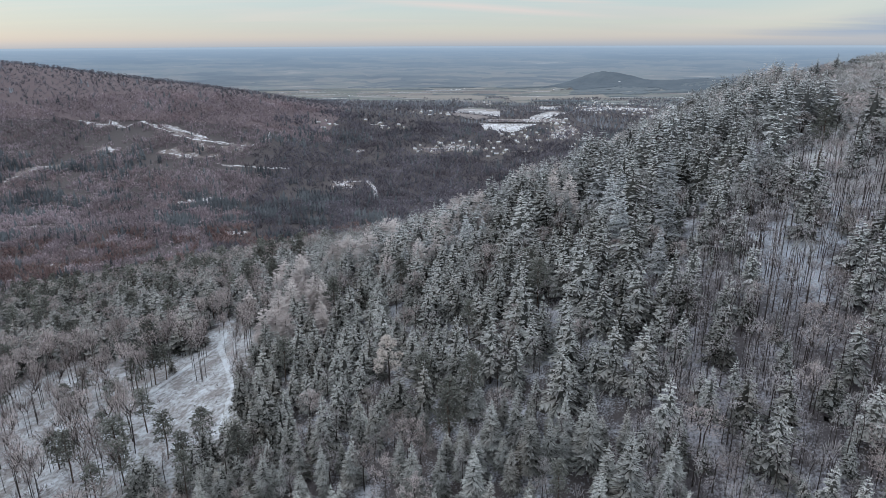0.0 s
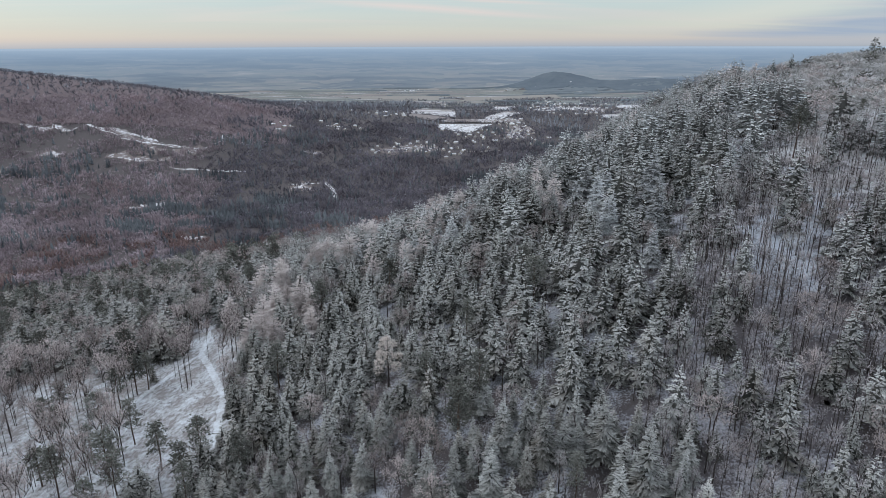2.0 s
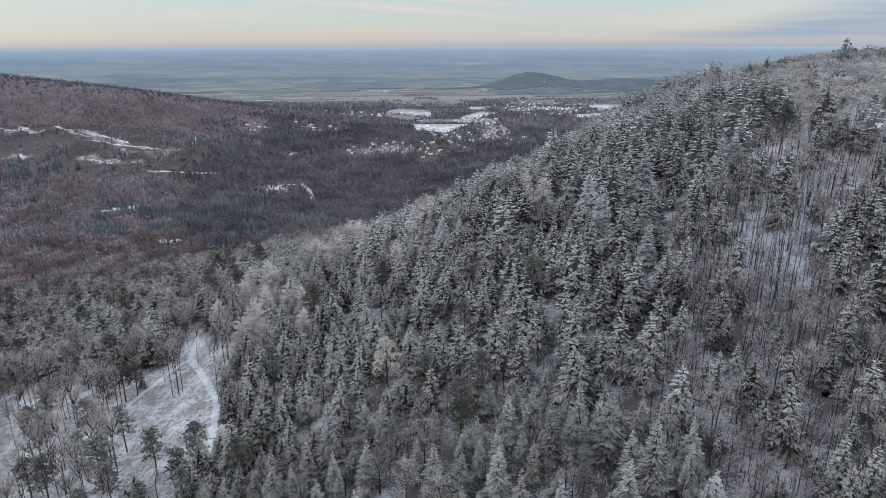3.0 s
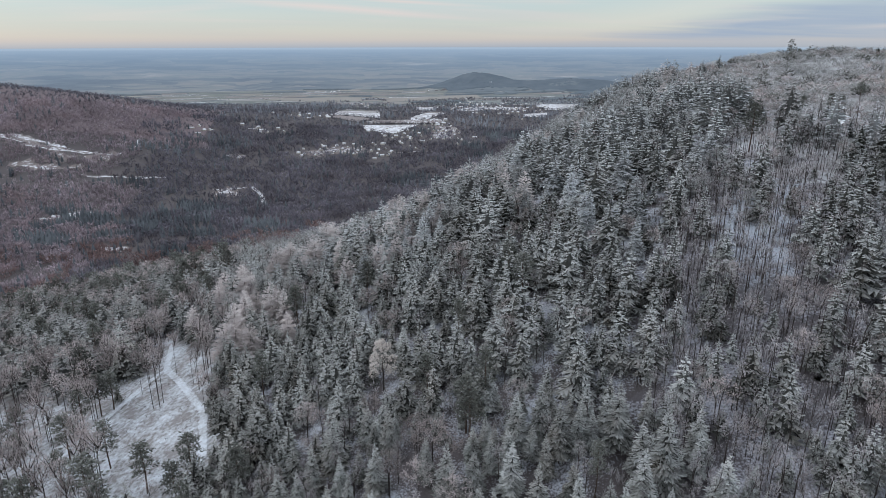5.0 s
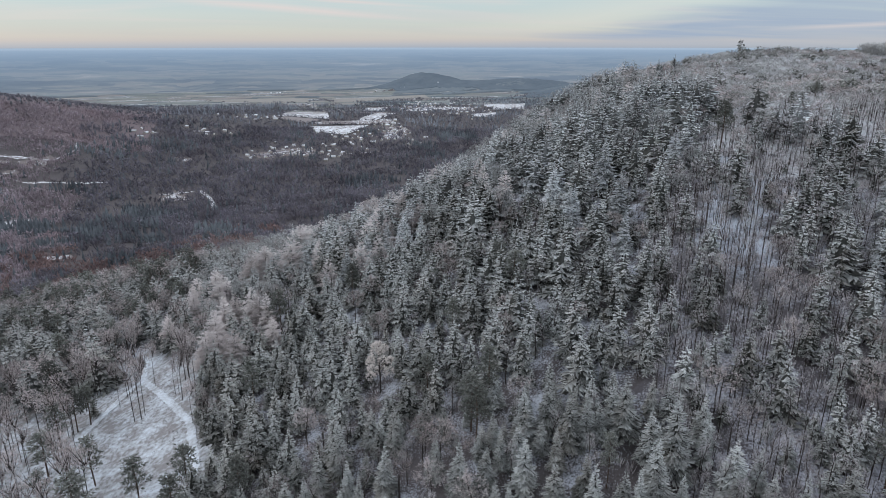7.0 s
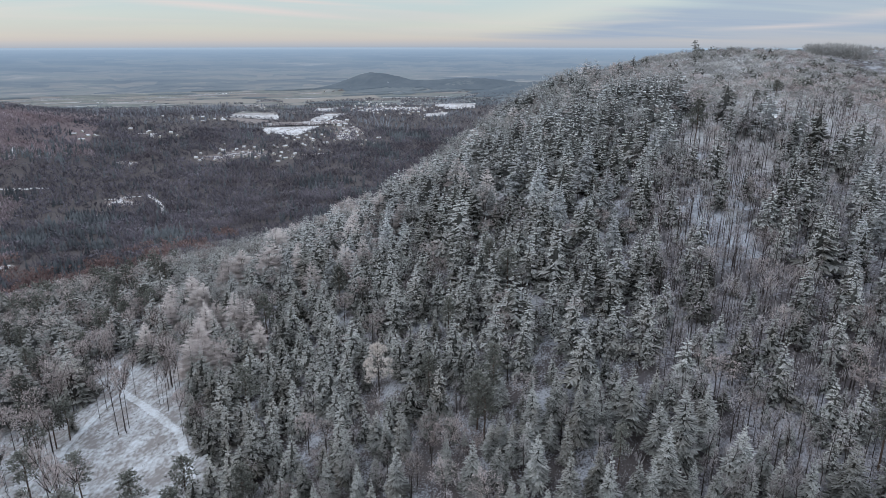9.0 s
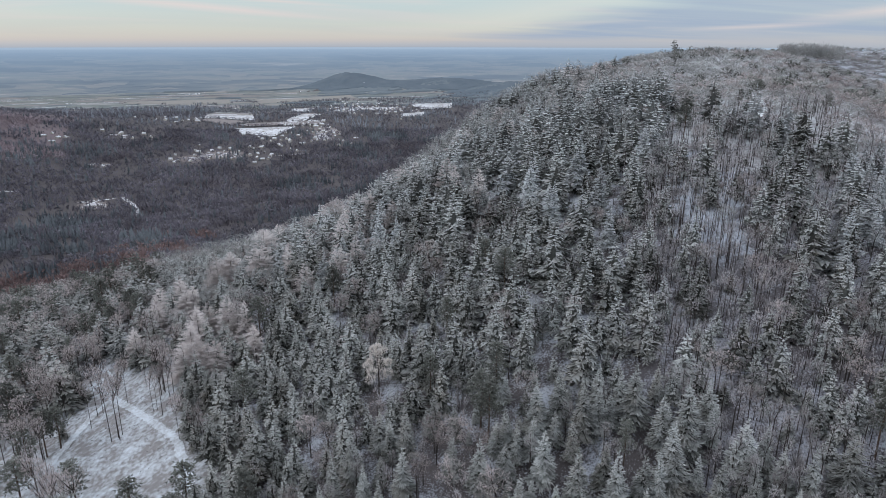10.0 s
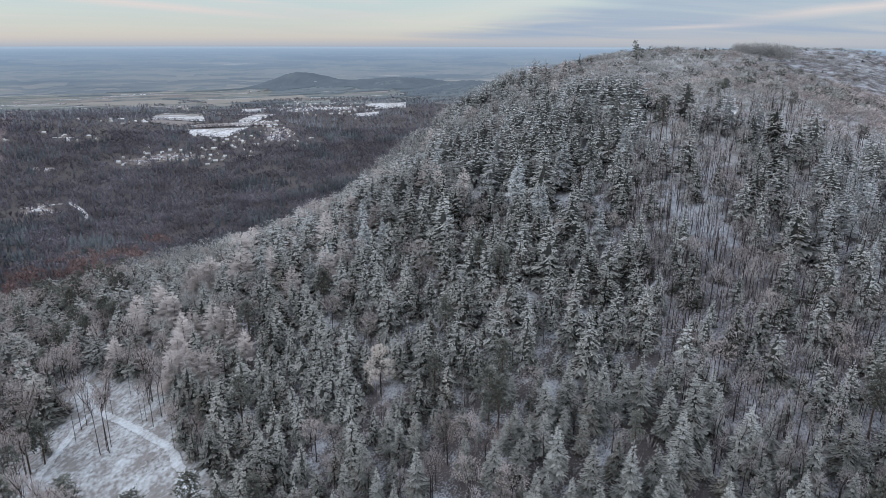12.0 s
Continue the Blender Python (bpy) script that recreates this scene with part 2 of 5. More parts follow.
# ---- meshes ----
def mesh_from(name, verts, tris, mats, slots=None, **attrs):
    me = bpy.data.meshes.new(name)
    verts, tris = np.asarray(verts, np.float32), np.asarray(tris, np.int32)
    me.vertices.add(len(verts))
    me.vertices.foreach_set("co", verts.ravel())
    me.loops.add(tris.size)
    me.loops.foreach_set("vertex_index", tris.ravel())
    me.polygons.add(len(tris))
    me.polygons.foreach_set("loop_start", np.arange(0, tris.size, 3, dtype=np.int32))
    for m in mats:
        me.materials.append(m)
    if slots is not None:
        me.polygons.foreach_set("material_index", np.asarray(slots, np.int32))
    for key, values in attrs.items():
        me.attributes.new(key, "FLOAT", "POINT").data.foreach_set("value", np.asarray(values, np.float32))
    me.update(calc_edges=True)
    me.validate()
    return me


class Form:
    """A growing heap of triangles, with a rime and crown-shade value per corner and a material slot per face."""

    def __init__(self):
        self.v, self.t, self.f, self.s = [], [], [], []

    def add(self, pts, tris, frost, slot=0):
        k = len(self.v)
        self.v.extend(pts)
        self.t.extend([(a + k, b + k, c + k) for a, b, c in tris])
        self.f.extend(frost if isinstance(frost, (list, tuple)) else [frost] * len(pts))
        self.s.extend([slot] * len(tris))

    def stem(self, pts, radii, sides=5, slot=1, frost=0.0):
        """A tapered, bent stem along pts."""
        rings, tris = [], []
        for p, r in zip(pts, radii):
            for i in range(sides):
                a = 2 * math.pi * i / sides
                rings.append((p[0] + r * math.cos(a), p[1] + r * math.sin(a), p[2]))
        for k in range(len(pts) - 1):
            for i in range(sides):
                a, b = k * sides + i, k * sides + (i + 1) % sides
                tris += [(a, b, b + sides), (a, b + sides, a + sides)]
        self.add(rings, tris, frost, slot)

    def sliver(self, p, d, length, width, f0=0.4, f1=1.0, slot=0, rng=random):
        d = Vector(d).normalized()
        side = d.cross(Vector((rng.uniform(-1, 1), rng.uniform(-1, 1), rng.uniform(-1, 1))))
        side = side.normalized() * width if side.length > 1e-4 else Vector((width, 0, 0))
        p = Vector(p)
        self.add([tuple(p - side), tuple(p + side), tuple(p + d * length)], [(0, 1, 2)], [f0, f0, f1], slot)

    def arrays(self):
        return np.array(self.v, np.float32), np.array(self.t, np.int32), np.array(self.f, np.float32), np.array(self.s, np.int32)


def spruce_form(seed, tiers, per, fingers, wide=0.17, full=0.80, rise=0.0, least=0.0, soft=1.0, kite=True):
    """A spruce one unit tall: tiers of drooping boughs round a dark core, each bough a spray of ridged fingers. With rise the boughs point up, as a larch's do."""
    g, fo = random.Random(seed), Form()
    fo.stem([(0, 0, -0.05), (g.uniform(-0.008, 0.008), g.uniform(-0.008, 0.008), 0.4), (0, 0, 0.8)], [0.011, 0.008 if not rise else 0.005, 0.002], 5)
    low = g.uniform(0.10, 0.20)
    bulge = [g.uniform(0.80, 1.20) for _ in range(8)]
    # inner twigs as a cone close to the stem, darkened to paint crown shade
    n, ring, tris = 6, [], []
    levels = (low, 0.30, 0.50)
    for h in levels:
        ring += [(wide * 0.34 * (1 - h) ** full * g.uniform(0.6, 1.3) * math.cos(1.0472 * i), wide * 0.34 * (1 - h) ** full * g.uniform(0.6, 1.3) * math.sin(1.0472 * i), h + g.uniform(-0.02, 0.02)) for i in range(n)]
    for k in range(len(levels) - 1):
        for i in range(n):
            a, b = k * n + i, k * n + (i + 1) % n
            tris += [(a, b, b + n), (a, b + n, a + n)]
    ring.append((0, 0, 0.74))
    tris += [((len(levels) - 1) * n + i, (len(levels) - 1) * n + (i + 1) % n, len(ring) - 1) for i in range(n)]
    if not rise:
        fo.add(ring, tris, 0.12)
    for k in range(tiers):
        hh = low + (0.965 - low) * (k + 0.3) / tiers
        count = max(3, round(per * (1 - hh) ** 0.55))
        first = g.uniform(0, 6.28)
        for j in range(count):
            h = hh + g.uniform(-0.26, 0.26) / tiers
            a = first + 6.2832 * (j + g.uniform(-0.32, 0.32)) / count
            ln = (wide * (1 - h) ** full * bulge[int(a * 1.273 + 3 * h) % 8] + 0.012) * (g.uniform(0.55, 0.85) if g.random() < 0.35 else g.uniform(0.85, 1.18))
            s1 = g.uniform(-0.70, -0.20) * (1 - h) + 0.9 * max(0.0, h - 0.60) + rise
            s2 = g.uniform(0.0, 0.30) * (1 - h) if not rise else g.uniform(-0.2, 0.1)
            tip = g.uniform(-0.20, 0.20)
            c, s = math.cos(a), math.sin(a)
            roll = g.uniform(-0.25, 0.25)

            def at(u, side, dz=0.0):
                return (c * ln * u - s * side, s * ln * u + c * side, h + ln * (s1 * u + s2 * u * u) + dz + side * roll)

            # more rime towards the top, and lower boughs darkened to paint crown shade
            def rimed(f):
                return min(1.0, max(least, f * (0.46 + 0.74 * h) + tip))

            # hanging fin under the bough, dark to paint the shade beneath it
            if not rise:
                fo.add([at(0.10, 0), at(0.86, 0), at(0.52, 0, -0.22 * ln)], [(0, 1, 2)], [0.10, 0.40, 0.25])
            for i in range(fingers):
                if i == 0:
                    u0, u1, v1 = 0.30, 1.0, g.uniform(-0.05, 0.05) * ln
                else:
                    u0 = 0.12 + 0.62 * (i + g.uniform(-0.3, 0.3)) / fingers
                    reach = g.uniform(0.22, 0.42) * (1.0 - 0.45 * u0)
                    u1, v1 = u0 + reach * g.uniform(0.75, 1.1), (1 if i % 2 else -1) * reach * g.uniform(0.65, 1.1) * ln
                du, dv = (u1 - u0) * ln, v1
                size = math.hypot(du, dv)
                w = (0.20 * size + 0.0025) * soft * (0.62 if i == 0 else 1.0) * g.uniform(0.8, 1.25)
                px, py = -dv / size * w, du / size * w
                um, vm = u0 + 0.5 * (u1 - u0), 0.5 * v1
                sag, hang = -w * g.uniform(0.3, 0.9), -size * g.uniform(-0.08, 0.32)
                if not kite:
                    wu = 0.55 * w / ln
                    fo.add([at(u0 - wu, -0.3 * v1), at(u0 + wu, 0.3 * v1), at(u1, v1, hang)] if i == 0 else [at(u0 - wu, 0), at(u0 + 2 * wu, 0.1 * v1), at(u1, v1, hang)], [(0, 1, 2)], [rimed(0.45), rimed(0.75), rimed(1.05)])
                    continue
                fo.add([at(u0, 0), at(um + px / ln, vm + py, sag + hang * 0.4), at(u1, v1, hang), at(um - px / ln, vm - py, sag + hang * 0.4)], [(0, 1, 2), (0, 2, 3)],
                       [rimed(0.45), rimed(0.80), rimed(1.05), rimed(0.80)])
    for k in range(3):
        fo.sliver((0, 0, 0.90), (g.uniform(-0.03, 0.03), g.uniform(-0.03, 0.03), 1), 0.10, 0.006, 0.6, 1.0, rng=g)
    return fo


def broadleaf_form(seed, twigs, width, crown=(0.20, 0.30), clear=0.42, limbs=7, sides=4, trunks=1, lean=0.06, size=0.06, thick=1.0, climb=1.0):
    """A bare broadleaf tree one unit tall: trunk, rising limbs and a haze of twigs."""
    g, fo = random.Random(seed), Form()
    tips = []
    for k in range(trunks):
        bx, by = (g.uniform(-0.05, 0.05), g.uniform(-0.05, 0.05)) if trunks > 1 else (0, 0)
        tx, ty = bx * 2.2 + g.uniform(-lean, lean), by * 2.2 + g.uniform(-lean, lean)
        spine = [Vector((bx, by, -0.05)), Vector((bx * 1.2 + g.uniform(-.012, .012), by * 1.2, clear)), Vector((tx, ty, 0.72)), Vector((tx * 1.2, ty * 1.2, 0.93))]
        fo.stem(spine, [0.012 * thick, 0.008 * thick, 0.004, 0.001], sides)
        for i in range(limbs):
            u = clear + (0.80 - clear) * (i + g.random()) / limbs
            s = spine[1].lerp(spine[2], min(1, (u - clear) / (0.72 - clear)))
            a = g.uniform(0, 6.2832)
            ln = g.uniform(0.6, 1.0) * crown[0] * (1.15 - 0.6 * (u - clear))
            e = s + Vector((math.cos(a) * ln, math.sin(a) * ln, climb * g.uniform(0.10, 0.22)))
            fo.stem([s, s.lerp(e, 0.55) + Vector((0, 0, -0.012)), e], [0.0045, 0.003, 0.001], 3)
            tips += [(s, e)] * 2
        tips.append((spine[2], spine[3]))
    for i in range(twigs):
        if i % 2:  # along the limbs
            s, e = tips[i % len(tips)]
            p = s.lerp(e, g.uniform(0.25, 1.05)) + Vector((g.gauss(0, 0.022), g.gauss(0, 0.022), g.gauss(0, 0.022)))
            d = (e - s).normalized() * 0.6 + Vector((g.gauss(0, 0.5), g.gauss(0, 0.5), g.uniform(0.0, 0.9)))
        else:  # the domed outside of the crown
            o = Vector((g.gauss(0, 1), g.gauss(0, 1), g.gauss(0.35, 0.9))).normalized() * g.uniform(0.55, 1.0) ** 0.5
            mid = (1 + clear) / 2 - 0.02
            p = Vector((o.x * crown[0], o.y * crown[0], mid + o.z * (0.93 - mid)))
            d = Vector((o.x, o.y, o.z + 0.5)) * 0.6 + Vector((g.gauss(0, 0.7), g.gauss(0, 0.7), g.gauss(0, 0.6)))
        fo.sliver(p, d, g.uniform(0.6, 1.3) * size, width * g.uniform(0.6, 1.4), 0.25, 1.0, rng=g)
    return fo


def pine_form(seed, clumps, tufts, size, low=0.48):
    """A Scots pine one unit tall: a long bare stem under an uneven, tapering crown of needle clumps."""
    g, fo = random.Random(seed), Form()
    bend = g.uniform(-0.02, 0.02)
    fo.stem([(0, 0, -0.05), (bend, 0, 0.4), (bend * 0.5, 0.01, 0.7), (0, 0, 0.96)], [0.012, 0.009, 0.006, 0.002], 5)
    for i in range(clumps):
        u = (i + g.uniform(-0.3, 0.3)) / max(1, clumps - 1)
        h = low + (0.955 - low) * u
        a = i * 2.4 + g.uniform(-0.5, 0.5)
        rad = (0.145 - 0.105 * max(0.0, u) ** 1.3) * min(1.0, 0.55 + 2.2 * max(0.0, u)) * g.uniform(0.35, 1.15)
        c = Vector((math.cos(a) * rad, math.sin(a) * rad, h + 0.25 * rad))
        fo.stem([(0, 0, h - 0.03), c], [0.004, 0.0015], 3)
        for k in range(tufts):
            o = Vector((g.gauss(0, 1), g.gauss(0, 1), g.gauss(0, 0.50))) * 0.029
            fo.sliver(c + o, (o.x + 0.3 * c.x, o.y + 0.3 * c.y, o.z + 0.02), g.uniform(0.5, 1.0) * size, size * g.uniform(0.22, 0.45), 0.25, min(1.0, 0.55 + 7 * max(0.0, o.z + 0.012)), rng=g)
    return fo


def far_conifer_form(seed):
    g, fo = random.Random(seed), Form()
    for lo, hi, r in ((0.05, 0.62, 0.17), (0.38, 1.0, 0.115)):
        n = 5
        ring = [(r * g.uniform(0.7, 1.2) * math.cos(6.2832 * i / n + lo), r * g.uniform(0.7, 1.2) * math.sin(6.2832 * i / n + lo), lo + g.uniform(-0.04, 0.06)) for i in range(n)]
        fo.add(ring + [(0, 0, hi)], [(i, (i + 1) % n, n) for i in range(n)], [0.75] * n + [0.55])
    return fo


def scrub_form(seed, count, width):
    """A low rimed crown seen from afar: short twigs through a dome, with no trunk to be seen."""
    g, fo = random.Random(seed), Form()
    for i in range(count):
        o = Vector((g.gauss(0, 1), g.gauss(0, 1), abs(g.gauss(0, 1)))).normalized() * g.uniform(0.5, 1.0)
        # dome shading painted into the twigs along with the rime: pale tops, dark sides
        f = 0.06 + 0.80 * o.z
        fo.sliver((o.x * 0.34, o.y * 0.34, 0.28 + 0.62 * o.z), (o.x + g.gauss(0, 0.6), o.y + g.gauss(0, 0.6), o.z + g.uniform(-0.2, 0.8)), g.uniform(0.10, 0.22), width * g.uniform(0.6, 1.4), f * 0.6, f + g.uniform(0.0, 0.3), rng=g)
    return fo


def far_broadleaf_form(seed, count, width):
    g, fo = random.Random(seed), Form()
    for i in range(count):
        a, q = g.uniform(0, 6.2832), math.sqrt(g.random()) * 0.20
        p = (q * math.cos(a), q * math.sin(a), g.uniform(-0.02, 0.45))
        fo.sliver(p, (math.cos(a) * 0.35, math.sin(a) * 0.35, 1), g.uniform(0.30, 0.62), width * g.uniform(0.6, 1.4), 0.2, 1.0, rng=g)
    return fo


def spread(name, forms, mats, places, label, category, group=""):
    """One object of many trees. places: rows of x, y, z, height, turn, girth, form, tone."""
    if not len(places):
        return None
    V, T, S, A, B, base = [], [], [], [], [], 0
    places = np.asarray(places, float)
    for k, fo in enumerate(forms):
        v, t, f, s = fo
        rows = places[places[:, 6].astype(int) % len(forms) == k]
        if not len(rows):
            continue
        c, sn = np.cos(rows[:, 4])[:, None], np.sin(rows[:, 4])[:, None]
        h = rows[:, 3][:, None]
        gx = h * rows[:, 5][:, None]
        X = rows[:, 0][:, None] + gx * (v[:, 0] * c - v[:, 1] * sn)
        Y = rows[:, 1][:, None] + gx * (v[:, 0] * sn + v[:, 1] * c)
        Z = rows[:, 2][:, None] + h * v[:, 2]
        V.append(np.stack([X, Y, Z], -1).reshape(-1, 3))
        T.append((t[None] + (np.arange(len(rows)) * len(v))[:, None, None] + base).reshape(-1, 3))
        S.append(np.tile(s, len(rows)))
        A.append(np.tile(f, len(rows)))
        B.append(np.repeat(rows[:, 7], len(v)))
        base += len(rows) * len(v)
    me = mesh_from(name, np.concatenate(V), np.concatenate(T), mats, np.concatenate(S), frost=np.concatenate(A), tone=np.concatenate(B))
    return tagged(new(name, me), label, category, group, "stuff")


def tree_master(name, form, leaf, wood):
    """The two meshes of a tree kind: its trunk with limbs, and its crown."""
    v, t, f, s = form
    out = []
    for slot, part_name, mat in ((1, "trunk", wood), (0, "crown", leaf)):
        tt = t[s == slot]
        used, inv = np.unique(tt, return_inverse=True)
        out.append(mesh_from(name + "_" + part_name, v[used], inv.reshape(-1, 3), [mat], frost=f[used], single=np.ones(len(used))))
    return out


def plant(name, meshes, row, label, category, group):
    """One tree as a thing of its own: an empty at its foot, trunk and crown under it."""
    x, y, z, h, a, girth = row[:6]
    root = new(name)
    root.empty_display_size = 0.5
    root.matrix_world = Matrix.LocRotScale((x, y, z), Euler((0, 0, a)), (h * girth, h * girth, h))
    for part_name, me in zip(("trunk", "crown"), meshes):
        ob = new(part_name, me)
        ob.parent = root
    return tagged(root, label, category, group)


# ---- land ----

def softplus(t):
    return np.logaddexp(0.0, t)


def bump(x, y, cx, cy, sx, sy, turn=0.0):
    c, s = math.cos(radians(turn)), math.sin(radians(turn))
    u, v = (x - cx) * c + (y - cy) * s, (y - cy) * c - (x - cx) * s
    return np.exp(-(u / sx) ** 2 - (v / sy) ** 2)


def height(x, y):
    """The lie of the land: the wooded hill under the flight, the valley, the opposite ridge and the plain."""
    x, y = np.asarray(x, float), np.asarray(y, float)
    v = np.clip((y - 200) / 100, -2.5, 3.2)
    z = 142.3 - 1.09 * x / 100 + 169.0 / (1 + np.exp(-np.clip((x - 28.9 + 18.3 * v - 16.2 * v * v) / 91.9, -30, 30)))
    z = z - 15.0 * softplus((y - 440 - 13.5 * softplus((x - 100) / 30)) / 30)
    z = z - 8.9 * softplus((76 - y + 0.88 * np.minimum(x, 420)) / 30)
    z = z - 7.0 * softplus((-190 - x) / 40)
    z = z - 0.35 * 60 * softplus((x - 640) / 60) - 17.0 * bump(x, y, 235, 330, 105, 85)
    z = z - 26.0 * bump(x, y, 40, 405, 85, 85) - 12.0 * bump(x, y, 430, 535, 150, 130)
    z = z - 7.0 * bump(x, y, 515, 625, 70, 60) + 7.0 * bump(x, y, 600, 405, 60, 50)
    r = np.hypot(x, y)
    low = 40 / (1 + np.exp(-(y - 1650) / 160)) + 12 * bump(x, y, 150, 2300, 500, 260)
    low = low + 229 * bump(x, y, -1650, 1900, 900, 520, 20) + 60 * bump(x, y, -650, 1900, 420, 420)
    low = low + 84 * bump(x, y, 860, 3720, 210, 160) + 58 * bump(x, y, 1380, 3560, 420, 200) + 66 * bump(x, y, 1560, 3000, 330, 170)
    k = 14.0
    z = k * np.logaddexp(z / k, low / k)
    z = z + 1.6 * np.sin(x / 23.0 + 1.3 * np.sin(y / 37.0)) * np.cos(y / 29.0) * np.exp(-r / 900)
    return z


def sheet(name, xs, ys, mat, lift=0.0, label="", category="", kind="structure", core=None):
    """A draped grid of land. xs, ys: 2-D arrays of places."""
    n, m = xs.shape
    z = height(xs, ys) + lift
    v = np.stack([xs, ys, z], -1).reshape(-1, 3)
    i = (np.arange(n - 1)[:, None] * m + np.arange(m - 1)).ravel()
    t = np.concatenate([np.stack([i, i + 1, i + m + 1], 1), np.stack([i, i + m + 1, i + m], 1)])
    me = mesh_from(name, v, t, [mat], core=np.ones(n * m) if core is None else core.ravel())
    me.polygons.foreach_set("use_smooth", np.ones(len(t), bool))
    return tagged(new(name, me), label, category, "", kind)


ang = np.concatenate([np.linspace(-62, 74, 230), np.linspace(76, 298, 60)])
rad = np.concatenate([[0.0], np.geomspace(18, 3950, 210)])
az, rr = np.meshgrid(np.radians(ang), rad)
sheet("ground", rr * np.sin(az), rr * np.cos(az), FOREST_FLOOR, 0, "wooded hillside and valley floor under thin patchy snow", "ground")

# brown litter under the woods of the opposite ridge
rx, ry = np.meshgrid(np.linspace(-2100, -330, 90), np.linspace(1690, 2500, 50))
sheet("ridge_ground", rx, ry + 0.16 * np.minimum(rx + 700, 0), RIDGE_LITTER, 1.2, "brown leaf litter under the woods of the ridge", "ground")

# the far plain, rising to the horizon, with haze painted into colour and emission
far, ft, fb = material("far_plain", 1.0, 0.0)


def parcels(t, across, deep, axis):
    """One random value for each long, low parcel of land; axis 1 counts depth, axis 2 counts height."""
    g_, s_, c_ = t.nodes.new("ShaderNodeNewGeometry"), t.nodes.new("ShaderNodeSeparateXYZ"), t.nodes.new("ShaderNodeCombineXYZ")
    t.links.new(g_.outputs["Position"], s_.inputs[0])
    t.links.new(math_node(t, "DIVIDE", s_.outputs[0], across), c_.inputs[0])
    bend = math_node(t, "MULTIPLY", noise_at(t, 0.0035, 3.0, (1.0, 1.0, 1.0)), 5.0)
    t.links.new(math_node(t, "ADD", math_node(t, "DIVIDE", s_.outputs[axis], deep), bend), c_.inputs[1])
    v = t.nodes.new("ShaderNodeTexVoronoi")
    v.distance = "MANHATTAN"
    v.inputs["Scale"].default_value = 1.0
    t.links.new(c_.outputs[0], v.inputs["Vector"])
    o = t.nodes.new("ShaderNodeSeparateColor")
    t.links.new(v.outputs["Color"], o.inputs[0])
    return o.outputs[0]


belts = noise_at(ft, 0.0036, 6.0, (0.34, 1.0, 7.0), True, 0.62)
strip = math_node(ft, "ADD", math_node(ft, "MULTIPLY", parcels(ft, 300.0, 9.0, 2), 0.24), math_node(ft, "MULTIPLY", belts, 1.0))
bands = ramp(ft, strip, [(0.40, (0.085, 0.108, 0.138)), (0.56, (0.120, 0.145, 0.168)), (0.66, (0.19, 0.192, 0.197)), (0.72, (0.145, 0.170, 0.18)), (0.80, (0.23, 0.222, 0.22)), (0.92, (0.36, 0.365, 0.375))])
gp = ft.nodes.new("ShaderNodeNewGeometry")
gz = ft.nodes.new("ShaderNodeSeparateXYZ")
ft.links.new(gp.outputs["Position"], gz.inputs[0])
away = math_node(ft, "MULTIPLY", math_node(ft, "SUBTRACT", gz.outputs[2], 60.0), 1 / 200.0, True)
# land colours fade to blue with height, painting haze into the base colour
haze_tint = mixed(ft, math_node(ft, "POWER", away, 1.3), bands, (0.15, 0.20, 0.25))
ft.links.new(haze_tint, fb.inputs["Base Color"])
# bluish emission, stronger towards the horizon, standing in for lit haze
haze_glow = ramp(ft, away, [(0.0, (0.07, 0.08, 0.09)), (0.6, (0.085, 0.11, 0.14)), (0.86, (0.12, 0.155, 0.20)), (0.96, (0.165, 0.20, 0.245)), (1.0, (0.23, 0.265, 0.30))])
ft.links.new(haze_glow, fb.inputs["Emission Color"])
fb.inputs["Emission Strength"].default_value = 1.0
az, rr = np.meshgrid(np.radians(np.linspace(-75, 90, 160)), np.linspace(3900, 4900, 40))
fx, fy = rr * np.sin(az), rr * np.cos(az)
u = (rr - 3900) / 1000
fz = height(fx, fy) * (1 - u) + 268 * u - 3 * (1 - u) + 40 * u * (1 - u)
i = (np.arange(39)[:, None] * 160 + np.arange(159)).ravel()
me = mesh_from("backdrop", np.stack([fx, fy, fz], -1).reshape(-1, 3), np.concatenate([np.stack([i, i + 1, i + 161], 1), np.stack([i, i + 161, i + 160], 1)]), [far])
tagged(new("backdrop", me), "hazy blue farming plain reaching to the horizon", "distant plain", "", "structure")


# the nearer plain between the woods and the horizon, blue-greyed to paint in haze
plain, pt_, pb_ = material("winter_plain", 1.0, 0.1)
pn = math_node(pt_, "ADD", math_node(pt_, "MULTIPLY", parcels(pt_, 190.0, 52.0, 1), 0.5), math_node(pt_, "MULTIPLY", noise_at(pt_, 0.010, 5.0, (0.30, 1.6, 0.0), True, 0.6), 0.7))
pt_.links.new(ramp(pt_, pn, [(0.34, (0.10, 0.122, 0.135)), (0.50, (0.155, 0.176, 0.182)), (0.60, (0.245, 0.232, 0.225)), (0.70, (0.15, 0.178, 0.178)), (0.86, (0.31, 0.30, 0.295))]), pb_.inputs["Base Color"])
az, rr = np.meshgrid(np.radians(np.linspace(-40, 42, 120)), np.linspace(2860, 3945, 60))
sheet("plain", rr * np.sin(az), rr * np.cos(az), plain, 1.2, "flat farmland in winter colours dulled by painted haze", "plain")


# ---- zones of the plan ----
lattice = np.random.RandomState(7).rand(64, 64)


